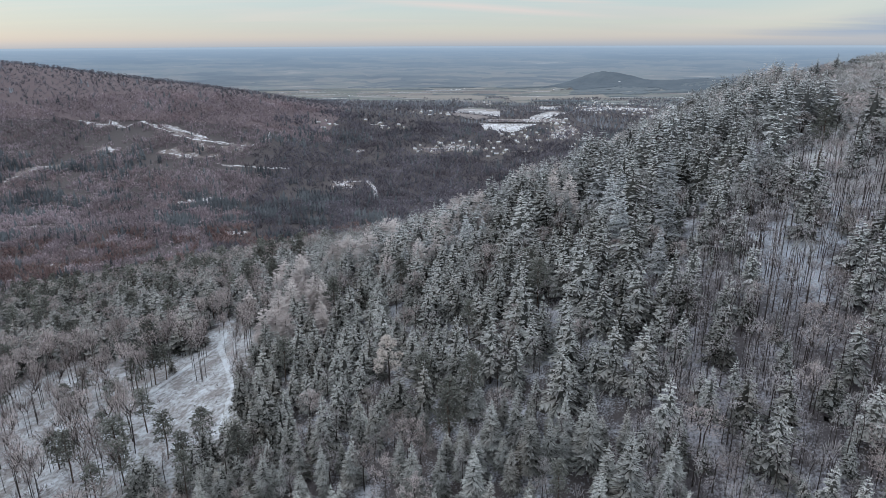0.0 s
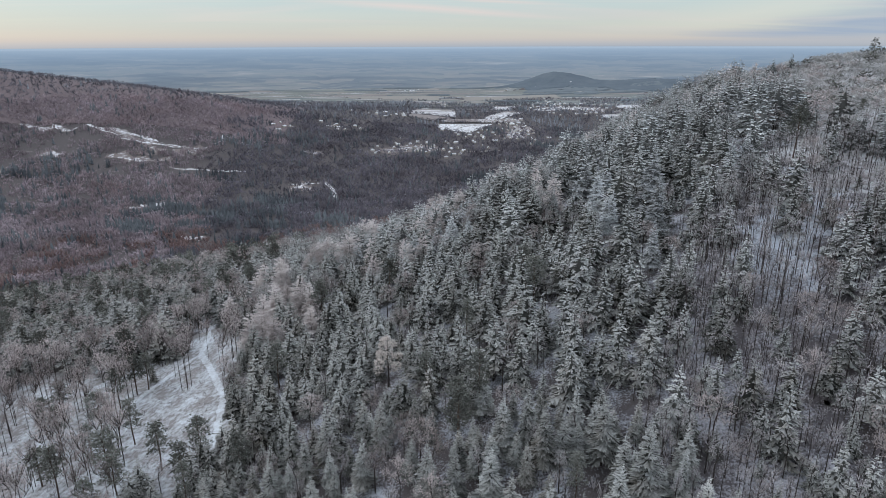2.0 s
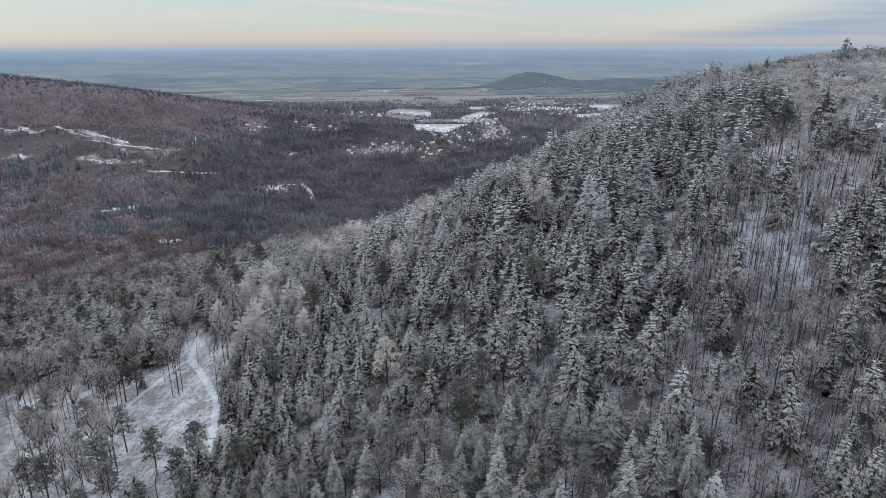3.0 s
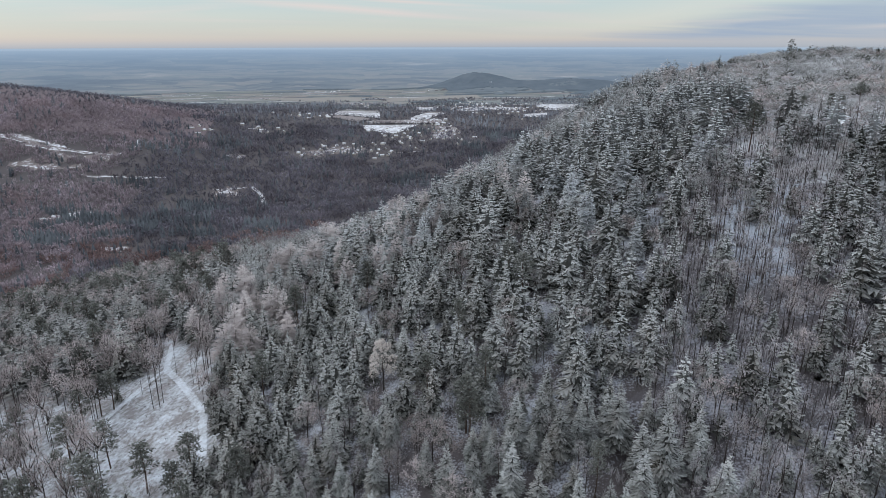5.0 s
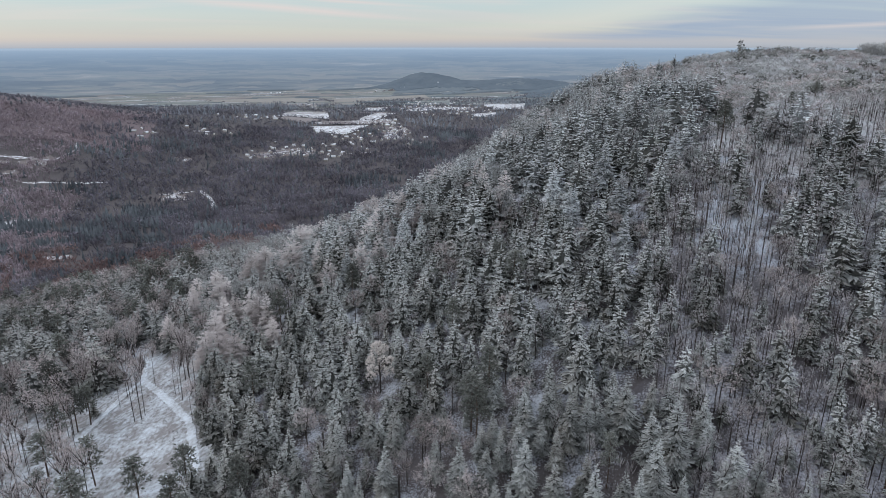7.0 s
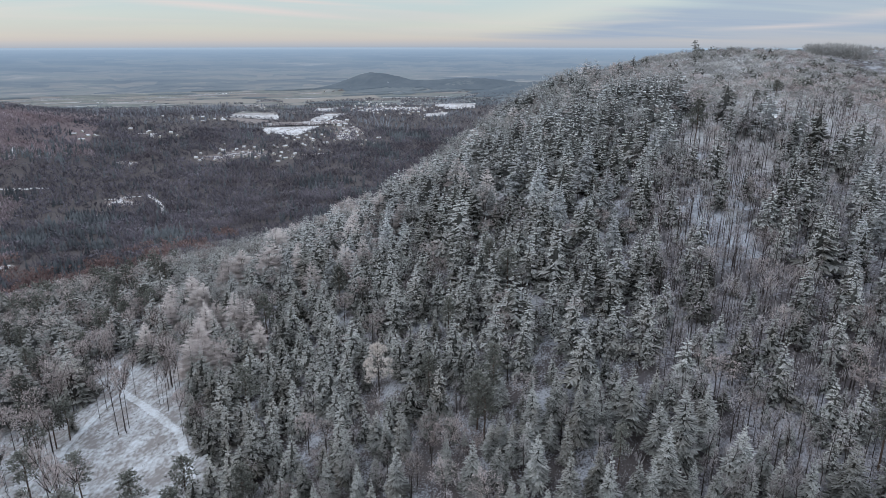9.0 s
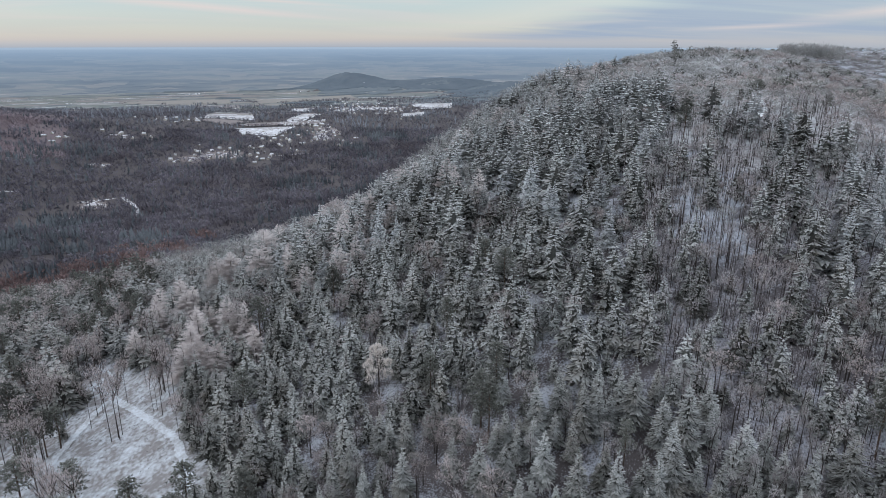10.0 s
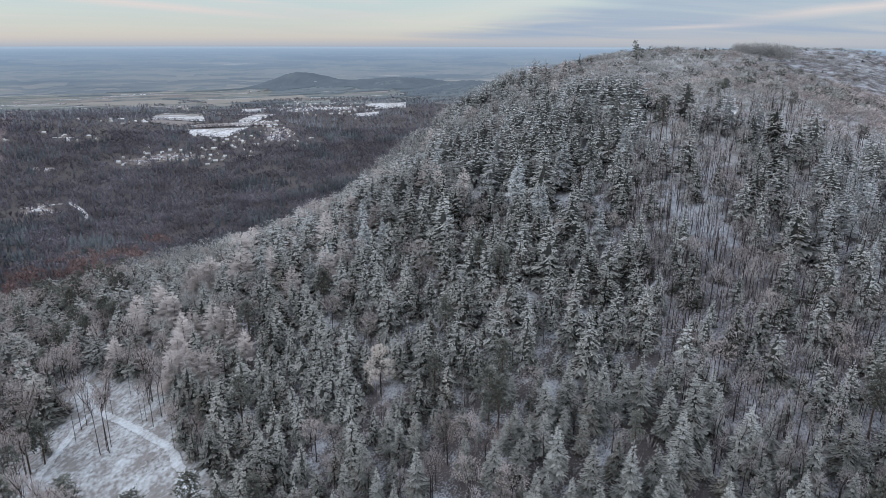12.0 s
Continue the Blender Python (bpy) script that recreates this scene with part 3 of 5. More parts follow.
def patchy(x, y, scale, shift=0):
    """Smooth value noise, 0 to 1."""
    u, v = np.asarray(x) / scale + 13.7 * shift, np.asarray(y) / scale + 7.1 * shift
    i, j = np.floor(u).astype(int), np.floor(v).astype(int)
    a, b = u - i, v - j
    a, b = a * a * (3 - 2 * a), b * b * (3 - 2 * b)
    q = lambda m, n: lattice[m % 64, n % 64]
    return (q(i, j) * (1 - a) + q(i + 1, j) * a) * (1 - b) + (q(i, j + 1) * (1 - a) + q(i + 1, j + 1) * a) * b


def off_line(x, y, pts):
    """Distance from a broken line."""
    best = np.full(np.shape(x), 1e9)
    for (ax, ay), (bx, by) in zip(pts, pts[1:]):
        t = np.clip(((x - ax) * (bx - ax) + (y - ay) * (by - ay)) / ((bx - ax) ** 2 + (by - ay) ** 2), 0, 1)
        best = np.minimum(best, np.hypot(x - ax - t * (bx - ax), y - ay - t * (by - ay)))
    return best


CLEARING = [(-85, 170), (-88, 190), (-90, 212), (-93, 240)]
TRACK = [(-70, 168), (-74, 195), (-80, 209), (-88, 226), (-96, 242), (-97, 256), (-99, 266)]
PATH = [(-96, 242), (-101, 235), (-105, 227), (-108, 221), (-114, 211), (-123, 198)]
BARE = [(58, 100), (62, 122), (76, 142), (96, 167), (113, 188), (127, 206)]


def jitter(x0, x1, y0, y1, step, seed):
    g = np.random.RandomState(seed)
    x, y = np.meshgrid(np.arange(x0, x1, step), np.arange(y0, y1, step * 0.9))
    x = x + step * 0.5 * (np.arange(x.shape[0])[:, None] % 2)
    return (x + g.uniform(-0.42, 0.42, x.shape) * step).ravel(), (y + g.uniform(-0.42, 0.42, x.shape) * step).ravel(), g


# ---- the trees of the near hill ----
SPRUCE_FINE = [spruce_form(10 + i, 25, 10, 14, w, f, soft=0.58).arrays() for i, (w, f) in enumerate(((0.265, 0.95), (0.300, 1.0), (0.235, 0.88), (0.280, 0.92), (0.250, 1.02)))]
SPRUCE_LOW = [spruce_form(30 + i, 20, 8, 6, w, f, soft=2.1, kite=False).arrays() for i, (w, f) in enumerate(((0.300, 0.92), (0.335, 0.97), (0.270, 0.86), (0.315, 0.90)))]
SPRUCE_MID = [spruce_form(36 + i, 17, 7, 5, w, 0.92, soft=2.5, kite=False).arrays() for i, w in enumerate((0.35, 0.31, 0.37))]
SPRUCE_FAR = [spruce_form(130 + i, 12, 6, 3, 0.34, 0.92, soft=3.2, kite=False).arrays() for i in range(3)]
LARCH_FINE = [spruce_form(50 + i, 24, 9, 10, w, 0.70, 0.40, 0.30, 0.50).arrays() for i, w in enumerate((0.35, 0.29, 0.38))]
LARCH_LOW = [spruce_form(60 + i, 19, 8, 6, w, 0.70, 0.40, 0.30, 0.60).arrays() for i, w in enumerate((0.35, 0.29, 0.38))]
BROAD_FINE = [broadleaf_form(70 + i, 800, 0.0032, (0.24, 0.3), 0.48, trunks=1 + i % 2, size=0.042).arrays() for i in range(3)]
BROAD_LOW = [broadleaf_form(80 + i, 310, 0.0052, (0.24, 0.3), 0.48, limbs=3, sides=3, size=0.052).arrays() for i in range(3)]
BROAD_MID = [broadleaf_form(183 + i, 230, 0.0062, (0.30, 0.32), 0.42, limbs=3, sides=3, size=0.060).arrays() for i in range(3)]
BROAD_FAR = [scrub_form(140 + i, 100, 0.0135).arrays() for i in range(3)]
TALL_FINE = [broadleaf_form(85 + i, 520, 0.0030, (c, 0.3), 0.58, 10, trunks=1 + i % 2, lean=0.08, size=0.042, thick=0.46, climb=1.5).arrays() for i, c in enumerate((0.12, 0.14, 0.10, 0.13))]
TALL_LOW = [broadleaf_form(88 + i, 330, 0.0040, (0.13, 0.3), 0.58, 5, 3, size=0.044, thick=0.46).arrays() for i in range(3)]
POLE_FINE = [broadleaf_form(90 + i, 170, 0.0030, (0.09, 0.3), 0.52, 5, lean=0.05, thick=0.95).arrays() for i in range(3)]
POLE_LOW = [broadleaf_form(95 + i, 60, 0.0045, (0.09, 0.3), 0.52, 3, 3, lean=0.05, thick=0.9).arrays() for i in range(3)]
PINE_FINE = [pine_form(100 + i, 26, 30, 0.042, 0.42).arrays() for i in range(3)]
PINE_LOW = [pine_form(110 + i, 15, 15, 0.062, 0.42).arrays() for i in range(2)]
PINE_FAR = [scrub_form(115 + i, 80, 0.032).arrays() for i in range(3)]
BUSH = [far_broadleaf_form(120 + i, 22, 0.026).arrays() for i in range(3)]

# single trees that stand out: x, y, height
SPRUCES = [(11.7, 153.5, 21.5), (30.2, 144.2, 21.5), (21, 161.5, 25), (2.7, 160.8, 20), (27, 133.3, 20), (103.5, 178.5, 22),
           (64.2, 107.3, 18.5), (35.9, 105.9, 22.5), (37.5, 167.4, 24), (12.5, 177.9, 18), (-6.1, 190.9, 18), (-25.4, 217.7, 16),
           (-2, 225.5, 17), (23.5, 181, 20), (21, 203.8, 19), (40.9, 155.5, 18), (39.9, 138.4, 18), (49.4, 153.2, 20), (36.3, 189, 20), (95.4, 207.1, 24),
           (104.1, 234.4, 20), (84.5, 208.8, 20), (87, 221.8, 18), (79.3, 185.5, 18), (126.9, 198.9, 18), (140.7, 205.6, 15)]
MORE_SPRUCES = [(114.9, 156, 18), (136.7, 174.5, 15), (86.7, 123, 17), (45, 178.7, 20), (-15, 237.9, 16), (109.1, 136.1, 17), (-2.3, 171, 16), (-33.1, 148.9, 18),
                (206, 382, 14), (188, 372, 12), (197, 386, 13), (-109.5, 226.4, 8), (246, 426, 13), (237, 431, 12), (229, 416, 12), (221, 408, 13)]
PINES = [(306, 432, 13), (122, 211, 19), (152, 262, 11), (-100.1, 183.7, 17), (-84.8, 165, 17), (-71.4, 161.1, 17), (-93.7, 155.5, 17), (-74.2, 153.3, 16), (-113.5, 219.7, 17), (-123.5, 228.5, 17),
         (-99.1, 149.7, 16), (-57.5, 150.3, 16), (-109.6, 221, 16), (-116.7, 212.1, 17), (-140.4, 205.5, 17), (-131.9, 198.3, 16), (291, 414, 11)]
TRUNKS = [(-80.6, 217.8, 15), (-98.7, 232.3, 20), (-114.9, 218.2, 19), (-67.8, 183.8, 16), (-73, 193.9, 17), (-91, 210, 24), (-92.6, 211, 23), (-90.4, 212.5, 23), (-78, 212, 20), (-90, 233, 18), (-84, 240, 18), (-101, 226, 19)]

x, y, g = jitter(-250, 210, 62, 335, 6.7, 3)
x2, y2, g2 = jitter(-330, 620, 62, 640, 6.6, 4)
keep = ~((x2 > -252) & (x2 < 212) & (y2 < 337)) & (y2 < 480 + 0.5 * np.maximum(x2 - 100, 0)) & (height(x2, y2) > 70) & (y2 > 62 + 0.2 * np.abs(x2)) & (x2 < 1.9 * y2 - 20) & (x2 > -0.78 * y2 - 60)
near = np.concatenate([np.ones(len(x)), np.zeros(keep.sum())])
x, y = np.concatenate([x, x2[keep]]), np.concatenate([y, y2[keep]])
z = height(x, y)
clear = np.minimum(off_line(x, y, CLEARING) - 10 - 6 * patchy(x, y, 9, 2), off_line(x, y, TRACK) - 3.0)
clear = np.minimum(clear, off_line(x, y, PATH) - 3.0)
clear = np.minimum(clear, off_line(x, y, [(-94, 228), (-101, 214), (-106, 200)]) - 7.5)
bare = off_line(x, y, BARE) - 15 - 10 * (patchy(x, y, 18, 3) - 0.5)
lot = np.random.RandomState(5).rand(len(x), 8)
rows = {k: [] for k in ("hoar", "spruce", "larch", "broad", "pole", "pine", "rime", "tall", "bush")}
for i in range(len(x)):
    X, Y, q, lots = x[i], y[i], lot[i], lot[i, 1]
    if clear[i] < 0 or math.hypot(X + 17.3, Y - 168) < 6.5 or min(math.hypot(X - a, Y - b) for a, b, _ in SPRUCES + MORE_SPRUCES) < 4.2:
        continue
    p1, p2 = float(patchy(X, Y, 34, 1)), float(patchy(X, Y, 60, 4))
    lift = 0.0
    open_wood = X < -92 and Y < 268 + 20 * (p1 - 0.5)
    top = X > 136 + 0.34 * max(0.0, Y - 225) + 16 * p1 and Y > 196 or X > 172 + 14 * p1 and Y <= 196
    if open_wood:
        deep = Y > 250 + 20 * (p2 - 0.5)  # the wood closes up away from the clearing
        if lots < (0.10 if deep else 0.50):
            continue
        if deep:
            kind = "pine" if q[0] < 0.12 else ("tall" if q[0] < 0.48 else ("broad" if q[0] < 0.76 else "spruce"))
        else:
            kind = "pine" if q[0] < 0.08 else ("pole" if q[0] < 0.24 else ("tall" if q[0] < 0.97 else "broad"))
    elif X < -77 + 8 * p1 and 158 < Y < 256:
        if lots < 0.22:
            continue
        kind = "tall" if q[0] < 0.58 else ("broad" if q[0] < 0.70 else ("spruce" if q[0] < 0.88 else "pole"))
    elif X < -84 and Y >= 262:
        kind = "spruce" if q[0] < 0.30 + 0.45 * p2 else ("pine" if q[0] < 0.48 + 0.45 * p2 else "broad")
    elif bare[i] < 0:
        upper = Y > 140 + 12 * (p1 - 0.5)  # few firs stand on the open snow higher up
        if lots < (0.36 if upper else 0.12):
            continue
        if upper:
            kind = "pole" if q[0] < 0.62 else ("broad" if q[0] < 0.76 else ("spruce" if q[0] < 0.92 else "rime"))
        else:
            kind = "pole" if q[0] < 0.22 else ("broad" if q[0] < 0.34 else ("spruce" if q[0] < 0.86 else "bush"))
        lift = -1.0
    elif top:
        pale = 0.24 + 0.46 * min(1, max(0, (z[i] - 264) / 16)) + 0.6 * (p1 - 0.5)
        kind = "rime" if q[0] < pale else ("broad" if q[0] < 0.86 else ("pine" if q[0] < 0.985 else "spruce"))
    elif -95 < X < -32 and Y > 250 or (X < -45 and Y > 215):
        if Y > 296 + 20 * (p1 - 0.5):
            q[0] = 0.5 if q[0] < 0.55 else q[0]
        kind = "larch" if q[0] < 0.33 else ("spruce" if q[0] < 0.70 else ("rime" if q[0] < 0.84 else "broad"))
    elif X > 52 and 160 < Y < 262 + 30 * (p2 - 0.5):
        if lots < 0.36:
            continue
        s = 0.88 - 0.42 * min(1, max(0, (X - 84) / 24)) + 0.3 * (p1 - 0.5)
        kind = "hoar" if q[0] < 0.26 * s else "spruce" if q[0] < s else ("rime" if q[0] < s + 0.5 * (0.93 - s) else ("pole" if q[0] < 0.93 else "broad"))
        lift = 6.5
    elif Y > 225 + 25 * (p2 - 0.5) and X > 20:
        fr = 0.26 + 0.42 * min(1, max(0, (Y - 285) / 30))
        kind = "larch" if q[0] < 0.16 * fr else "rime" if q[0] < (0.5 + 0.10 * (Y > 290)) * fr else "hoar" if q[0] < fr else ("spruce" if q[0] < 0.96 else "broad")
        lift = 5.0 - 5.0 * min(1, max(0, (Y - 280) / 60))
        if lots < 0.34:
            continue
        if Y > 285 and q[7] < 0.26:  # single taller firs stand up out of the crest
            kind, lift = "spruce" if q[7] < 0.18 else "hoar", 5.5
    elif -34 < X <= 20 and Y > 240 + 20 * (p2 - 0.5):
        if lots < 0.18:
            continue
        lift = 3.0
        kind = "larch" if q[0] < 0.16 else ("rime" if q[0] < 0.24 else ("hoar" if q[0] < 0.46 else ("spruce" if q[0] < 0.88 else "broad")))
    elif X > 92 and Y < 205:
        if lots < 0.08:
            continue
        lift = 4.0
        kind = "hoar" if q[0] < 0.12 + 0.2 * (X > 112) else "spruce" if q[0] < 0.50 + 0.30 * p1 - 0.18 * (X > 112) else ("pole" if q[0] < 0.72 else ("rime" if q[0] < 0.86 else ("broad" if q[0] < 0.94 else "bush")))
    else:
        s = 0.58 + 0.36 * min(1, max(0, 2.2 * (p1 - 0.28)))
        kind = "spruce" if q[0] < s else ("spruce" if q[0] < s + 0.03 * (1 - s) else ("broad" if q[0] < s + 0.60 * (1 - s) else ("pole" if q[0] < s + 0.86 * (1 - s) else "pine")))
    tall = {"hoar": 9.0 + lift + 7 * q[2], "spruce": 9.0 + lift + 9.5 * q[2], "larch": 13.5 + 6 * q[2], "broad": 9 + 5 * q[2], "pole": 9 + 6 * q[2], "pine": 13.5 + 6 * q[2], "rime": 9 + 5 * q[2], "tall": 17 + 6 * q[2], "bush": 3 + 3 * q[2]}[kind]
    if open_wood and kind in ("broad", "pole"):
        tall += 3.0
    if X < -84 and Y >= 240 and kind in ("broad", "spruce"):
        tall *= 1.2
    if kind in ("spruce", "hoar") and Y > 285:
        tall *= 1 - 0.18 * min(1, (Y - 285) / 50)
    if -45 < X < 75 and 262 < Y < 340 and kind not in ("bush", "pole"):
        tall += 1.2
    old = kind in ("rime", "larch") and not top and Y > 225  # old spreading trees along the crest
    if old and kind == "rime":
        tall += 4.5
    if top:
        if lots < 0.34:
            continue
        tall *= (0.55 if kind != "pine" else 0.47) * (1 - 0.45 * min(1, max(0, (X - 330) / 80)))
    rows[kind].append((X, Y, z[i], tall, 6.2832 * q[3], ((0.90 + 0.36 * q[4]) * (1 + 0.18 * min(1, max(0, (Y - 180) / 50)) + 0.37 * min(1, max(0, (Y - 270) / 40))) if kind in ("spruce", "hoar") else (0.92 + 0.45 * q[4])) * (1.35 if old and Y > 275 else 1.9 if top and kind in ("rime", "broad") else (1.25 if top or open_wood and kind != "tall" else 1.0)), int(q[5] * 12), q[6] - 0.5, max(near[i], X < 215 and Y < 455) * (not top)))
# young growth between the tall trees
xp, yp, gp_ = jitter(-72, 150, 70, 300, 5.4, 16)
qp = gp_.rand(len(xp), 8)
for X, Y, q, c_ in zip(xp, yp, qp, np.minimum(off_line(xp, yp, TRACK) - 4, off_line(xp, yp, CLEARING) - 14)):
    if c_ < 0 or q[0] < (0.66 if off_line(X, Y, BARE) < 17 else 0.36) or math.hypot(X + 17.3, Y - 167) < 7:
        continue
    kind = "spruce" if q[1] < 0.42 else ("pole" if q[1] < 0.74 else "bush")
    rows[kind].append((X, Y, float(height(X, Y)), {"spruce": 5 + 8 * q[2], "pole": 7 + 6 * q[2], "bush": 2.5 + 2.5 * q[2]}[kind], 6.2832 * q[3], 0.9 + 0.4 * q[4], int(q[5] * 12), q[6] - 0.5, 1))
# thin young stems crowding the bare stand
xp, yp, gp_ = jitter(34, 190, 50, 215, 2.7, 12)
qp = gp_.rand(len(xp), 8)
some = qp[:, 0] < np.maximum((0.58 + 0.2 * (yp > 140)) * (off_line(xp, yp, BARE) < 19 + 8 * patchy(xp, yp, 12, 2)), 0.34 * (xp > 88)) * (0.4 + 1.1 * patchy(xp, yp, 22, 7))
for X, Y, q in zip(xp[some], yp[some], qp[some]):
    rows["pole"].append((X, Y, float(height(X, Y)), 7.5 + 7.5 * q[2], 6.2832 * q[3], 0.8 + 0.4 * q[4], int(q[5] * 12), q[6] - 0.5, 1))
for X, Y, h in SPRUCES + MORE_SPRUCES:
    rows["spruce"].insert(0, (X, Y, float(height(X, Y)), h, X, 1.05, int(X), 0.0, 1))
for X, Y, h in PINES:
    rows["pine"].insert(0, (X, Y, float(height(X, Y)), h, X, 1.3, int(X), 0.0, 1))
gc_ = random.Random(31)
for k in range(60):
    u, v = gc_.random(), gc_.uniform(-1, 1)
    X, Y = 414 + 29 * u + 6 * v, 428 - 36 * u + 7 * v
    ground_z = float(height(X, Y))
    rows["rime"].insert(0, (X, Y, ground_z, 303.0 - ground_z - 4 * abs(u - 0.45) - 2 * gc_.random(), 6.28 * gc_.random(), 0.75, k, 0.0, 0))
for X, Y, top_z in ((413, 458.2, 298.5), (429.9, 462.6, 298.5), (442.6, 447.5, 302)):  # bare snags on the skyline
    rows["pole"].append((X, Y, float(height(X, Y)), top_z - float(height(X, Y)), X, 0.5, 1, 0.0, 0))
for X, Y, h in TRUNKS:
    rows["tall"].insert(0, (X, Y, float(height(X, Y)), h, X, 1.0, int(-2 * X), 0.2, 1))
# the round pale tree that stands alone among the spruces


def lobed_form(seed, twigs, size, width):
    """A rimed broadleaf tree one unit tall: a trunk, and limbs that each carry a rounded lobe of twigs."""
    g, fo = random.Random(seed), Form()
    fo.stem([(0, 0, -0.05), (0.01, 0, 0.3), (0.0, 0.01, 0.6), (0.01, 0, 0.9)], [0.016, 0.012, 0.007, 0.002], 5)
    for k in range(13):
        h = 0.30 + 0.62 * (k + g.random() * 0.6) / 13
        a = k * 2.4 + g.uniform(-0.4, 0.4)
        out = (0.21 * math.sin(math.pi * (0.30 + 0.66 * (h - 0.3) / 0.65))) * g.uniform(0.55, 1.1)
        c = Vector((math.cos(a) * out, math.sin(a) * out, h))
        r = g.uniform(0.060, 0.095) * (1.15 - 0.35 * h)
        fo.stem([(0, 0, h - 0.10), tuple(c)], [0.006, 0.002], 3)
        for i in range(twigs):
            o = Vector((g.gauss(0, 1), g.gauss(0, 1), g.gauss(0.2, 0.75))).normalized() * g.uniform(0.35, 1.0) ** 0.6
            fo.sliver(c + o * r, (o.x + g.gauss(0, 0.5), o.y + g.gauss(0, 0.5), o.z + g.uniform(-0.1, 0.6)), g.uniform(0.6, 1.3) * size, width * g.uniform(0.6, 1.4), 0.2 + 0.3 * max(0.0, o.z), 0.55 + 0.45 * max(0.0, o.z), rng=g)
    return fo


PALE = [tree_master("pale_tree", lobed_form(161, 210, 0.036, 0.0042).arrays(), CREAM, BARK)]
plant("pale_tree", PALE[0], (-17.3, 170.0, float(height(-17.3, 170)), 18.0, 1.0, 1.0), "round pale tree thick with cream rime among dark spruces", "rimed tree", "")

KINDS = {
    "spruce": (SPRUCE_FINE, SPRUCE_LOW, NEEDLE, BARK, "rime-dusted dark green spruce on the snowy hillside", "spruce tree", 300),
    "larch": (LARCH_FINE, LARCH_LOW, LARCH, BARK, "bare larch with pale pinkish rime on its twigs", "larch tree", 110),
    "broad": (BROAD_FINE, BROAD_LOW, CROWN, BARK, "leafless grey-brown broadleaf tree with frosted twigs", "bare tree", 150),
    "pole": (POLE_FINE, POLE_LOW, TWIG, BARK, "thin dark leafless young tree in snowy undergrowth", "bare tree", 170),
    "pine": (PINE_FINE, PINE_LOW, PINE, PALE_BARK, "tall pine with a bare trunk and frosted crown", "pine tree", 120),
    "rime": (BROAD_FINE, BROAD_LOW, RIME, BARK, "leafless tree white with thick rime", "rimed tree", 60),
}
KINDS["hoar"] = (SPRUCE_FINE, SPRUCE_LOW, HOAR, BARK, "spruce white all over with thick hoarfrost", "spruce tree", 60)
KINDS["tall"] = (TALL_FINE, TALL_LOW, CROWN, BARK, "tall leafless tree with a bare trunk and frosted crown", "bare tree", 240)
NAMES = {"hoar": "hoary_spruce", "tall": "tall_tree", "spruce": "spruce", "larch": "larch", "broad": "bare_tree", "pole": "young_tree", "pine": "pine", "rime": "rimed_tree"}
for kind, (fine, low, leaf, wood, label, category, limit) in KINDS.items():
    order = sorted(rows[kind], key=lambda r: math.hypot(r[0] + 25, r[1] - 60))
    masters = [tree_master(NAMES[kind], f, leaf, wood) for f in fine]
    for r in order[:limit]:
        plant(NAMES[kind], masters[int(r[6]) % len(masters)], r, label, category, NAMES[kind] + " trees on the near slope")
    rest = order[limit:]
    far_forms = {"spruce": SPRUCE_FAR, "broad": BROAD_FAR, "rime": BROAD_FAR, "pine": PINE_FAR, "hoar": SPRUCE_FAR}.get(kind, low)
    if kind in ("spruce", "hoar"):  # simpler trees up on the ridge
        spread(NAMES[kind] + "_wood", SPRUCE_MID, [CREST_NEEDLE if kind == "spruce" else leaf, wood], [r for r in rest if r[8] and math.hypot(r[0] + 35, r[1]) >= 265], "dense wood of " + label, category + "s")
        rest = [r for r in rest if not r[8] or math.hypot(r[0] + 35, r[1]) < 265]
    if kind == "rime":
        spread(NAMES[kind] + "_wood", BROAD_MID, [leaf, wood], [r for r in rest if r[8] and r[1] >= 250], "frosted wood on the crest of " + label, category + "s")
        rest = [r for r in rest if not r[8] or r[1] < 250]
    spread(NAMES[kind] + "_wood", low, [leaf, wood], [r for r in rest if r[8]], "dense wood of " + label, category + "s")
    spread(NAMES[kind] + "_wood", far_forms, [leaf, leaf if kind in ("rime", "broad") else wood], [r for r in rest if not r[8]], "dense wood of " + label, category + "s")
# brushwood under the bare stands and on the top
x, y, g = jitter(-190, 330, 85, 440, 3.4, 8)
q = g.rand(len(x), 6)
thick = np.maximum.reduce([0.40 - 0.40 * np.clip((off_line(x, y, BARE) - 18) / 10, 0, 1), np.clip((x - 85) / 30, 0, 1) * 0.45, 0.05 * (x < -98) * (y < 270), 0.08 + 0.22 * (x > -66) * (y < 215) + 0.16 * (x > 40) * (x < 190) * (y < 240)])
ok = (q[:, 0] < thick * (0.50 + 0.9 * patchy(x, y, 14, 5))) & (off_line(x, y, CLEARING) > 14) & (off_line(x, y, TRACK) > 3) & (off_line(x, y, PATH) > 2.5)
rows["bush"] += [tuple(v) for v in np.stack([x, y, height(x, y), 1.8 + 3.2 * q[:, 1], 6.28 * q[:, 2], 0.9 + 0.7 * q[:, 3], np.floor(q[:, 4] * 12), q[:, 5] - 0.5, 1 + 0 * x], 1)[ok]]
spread("rimed_brush", BUSH, [RIME, BARK], [b for b in rows["bush"] if b[0] > 128 and b[1] > 200], "white rimed brushwood on the hilltop", "brushwood")
rows["bush"] = [b for b in rows["bush"] if not (b[0] > 128 and b[1] > 200)]
spread("undergrowth", BUSH, [TWIG, BARK], rows["bush"], "frosted leafless brushwood between the trees", "brushwood")


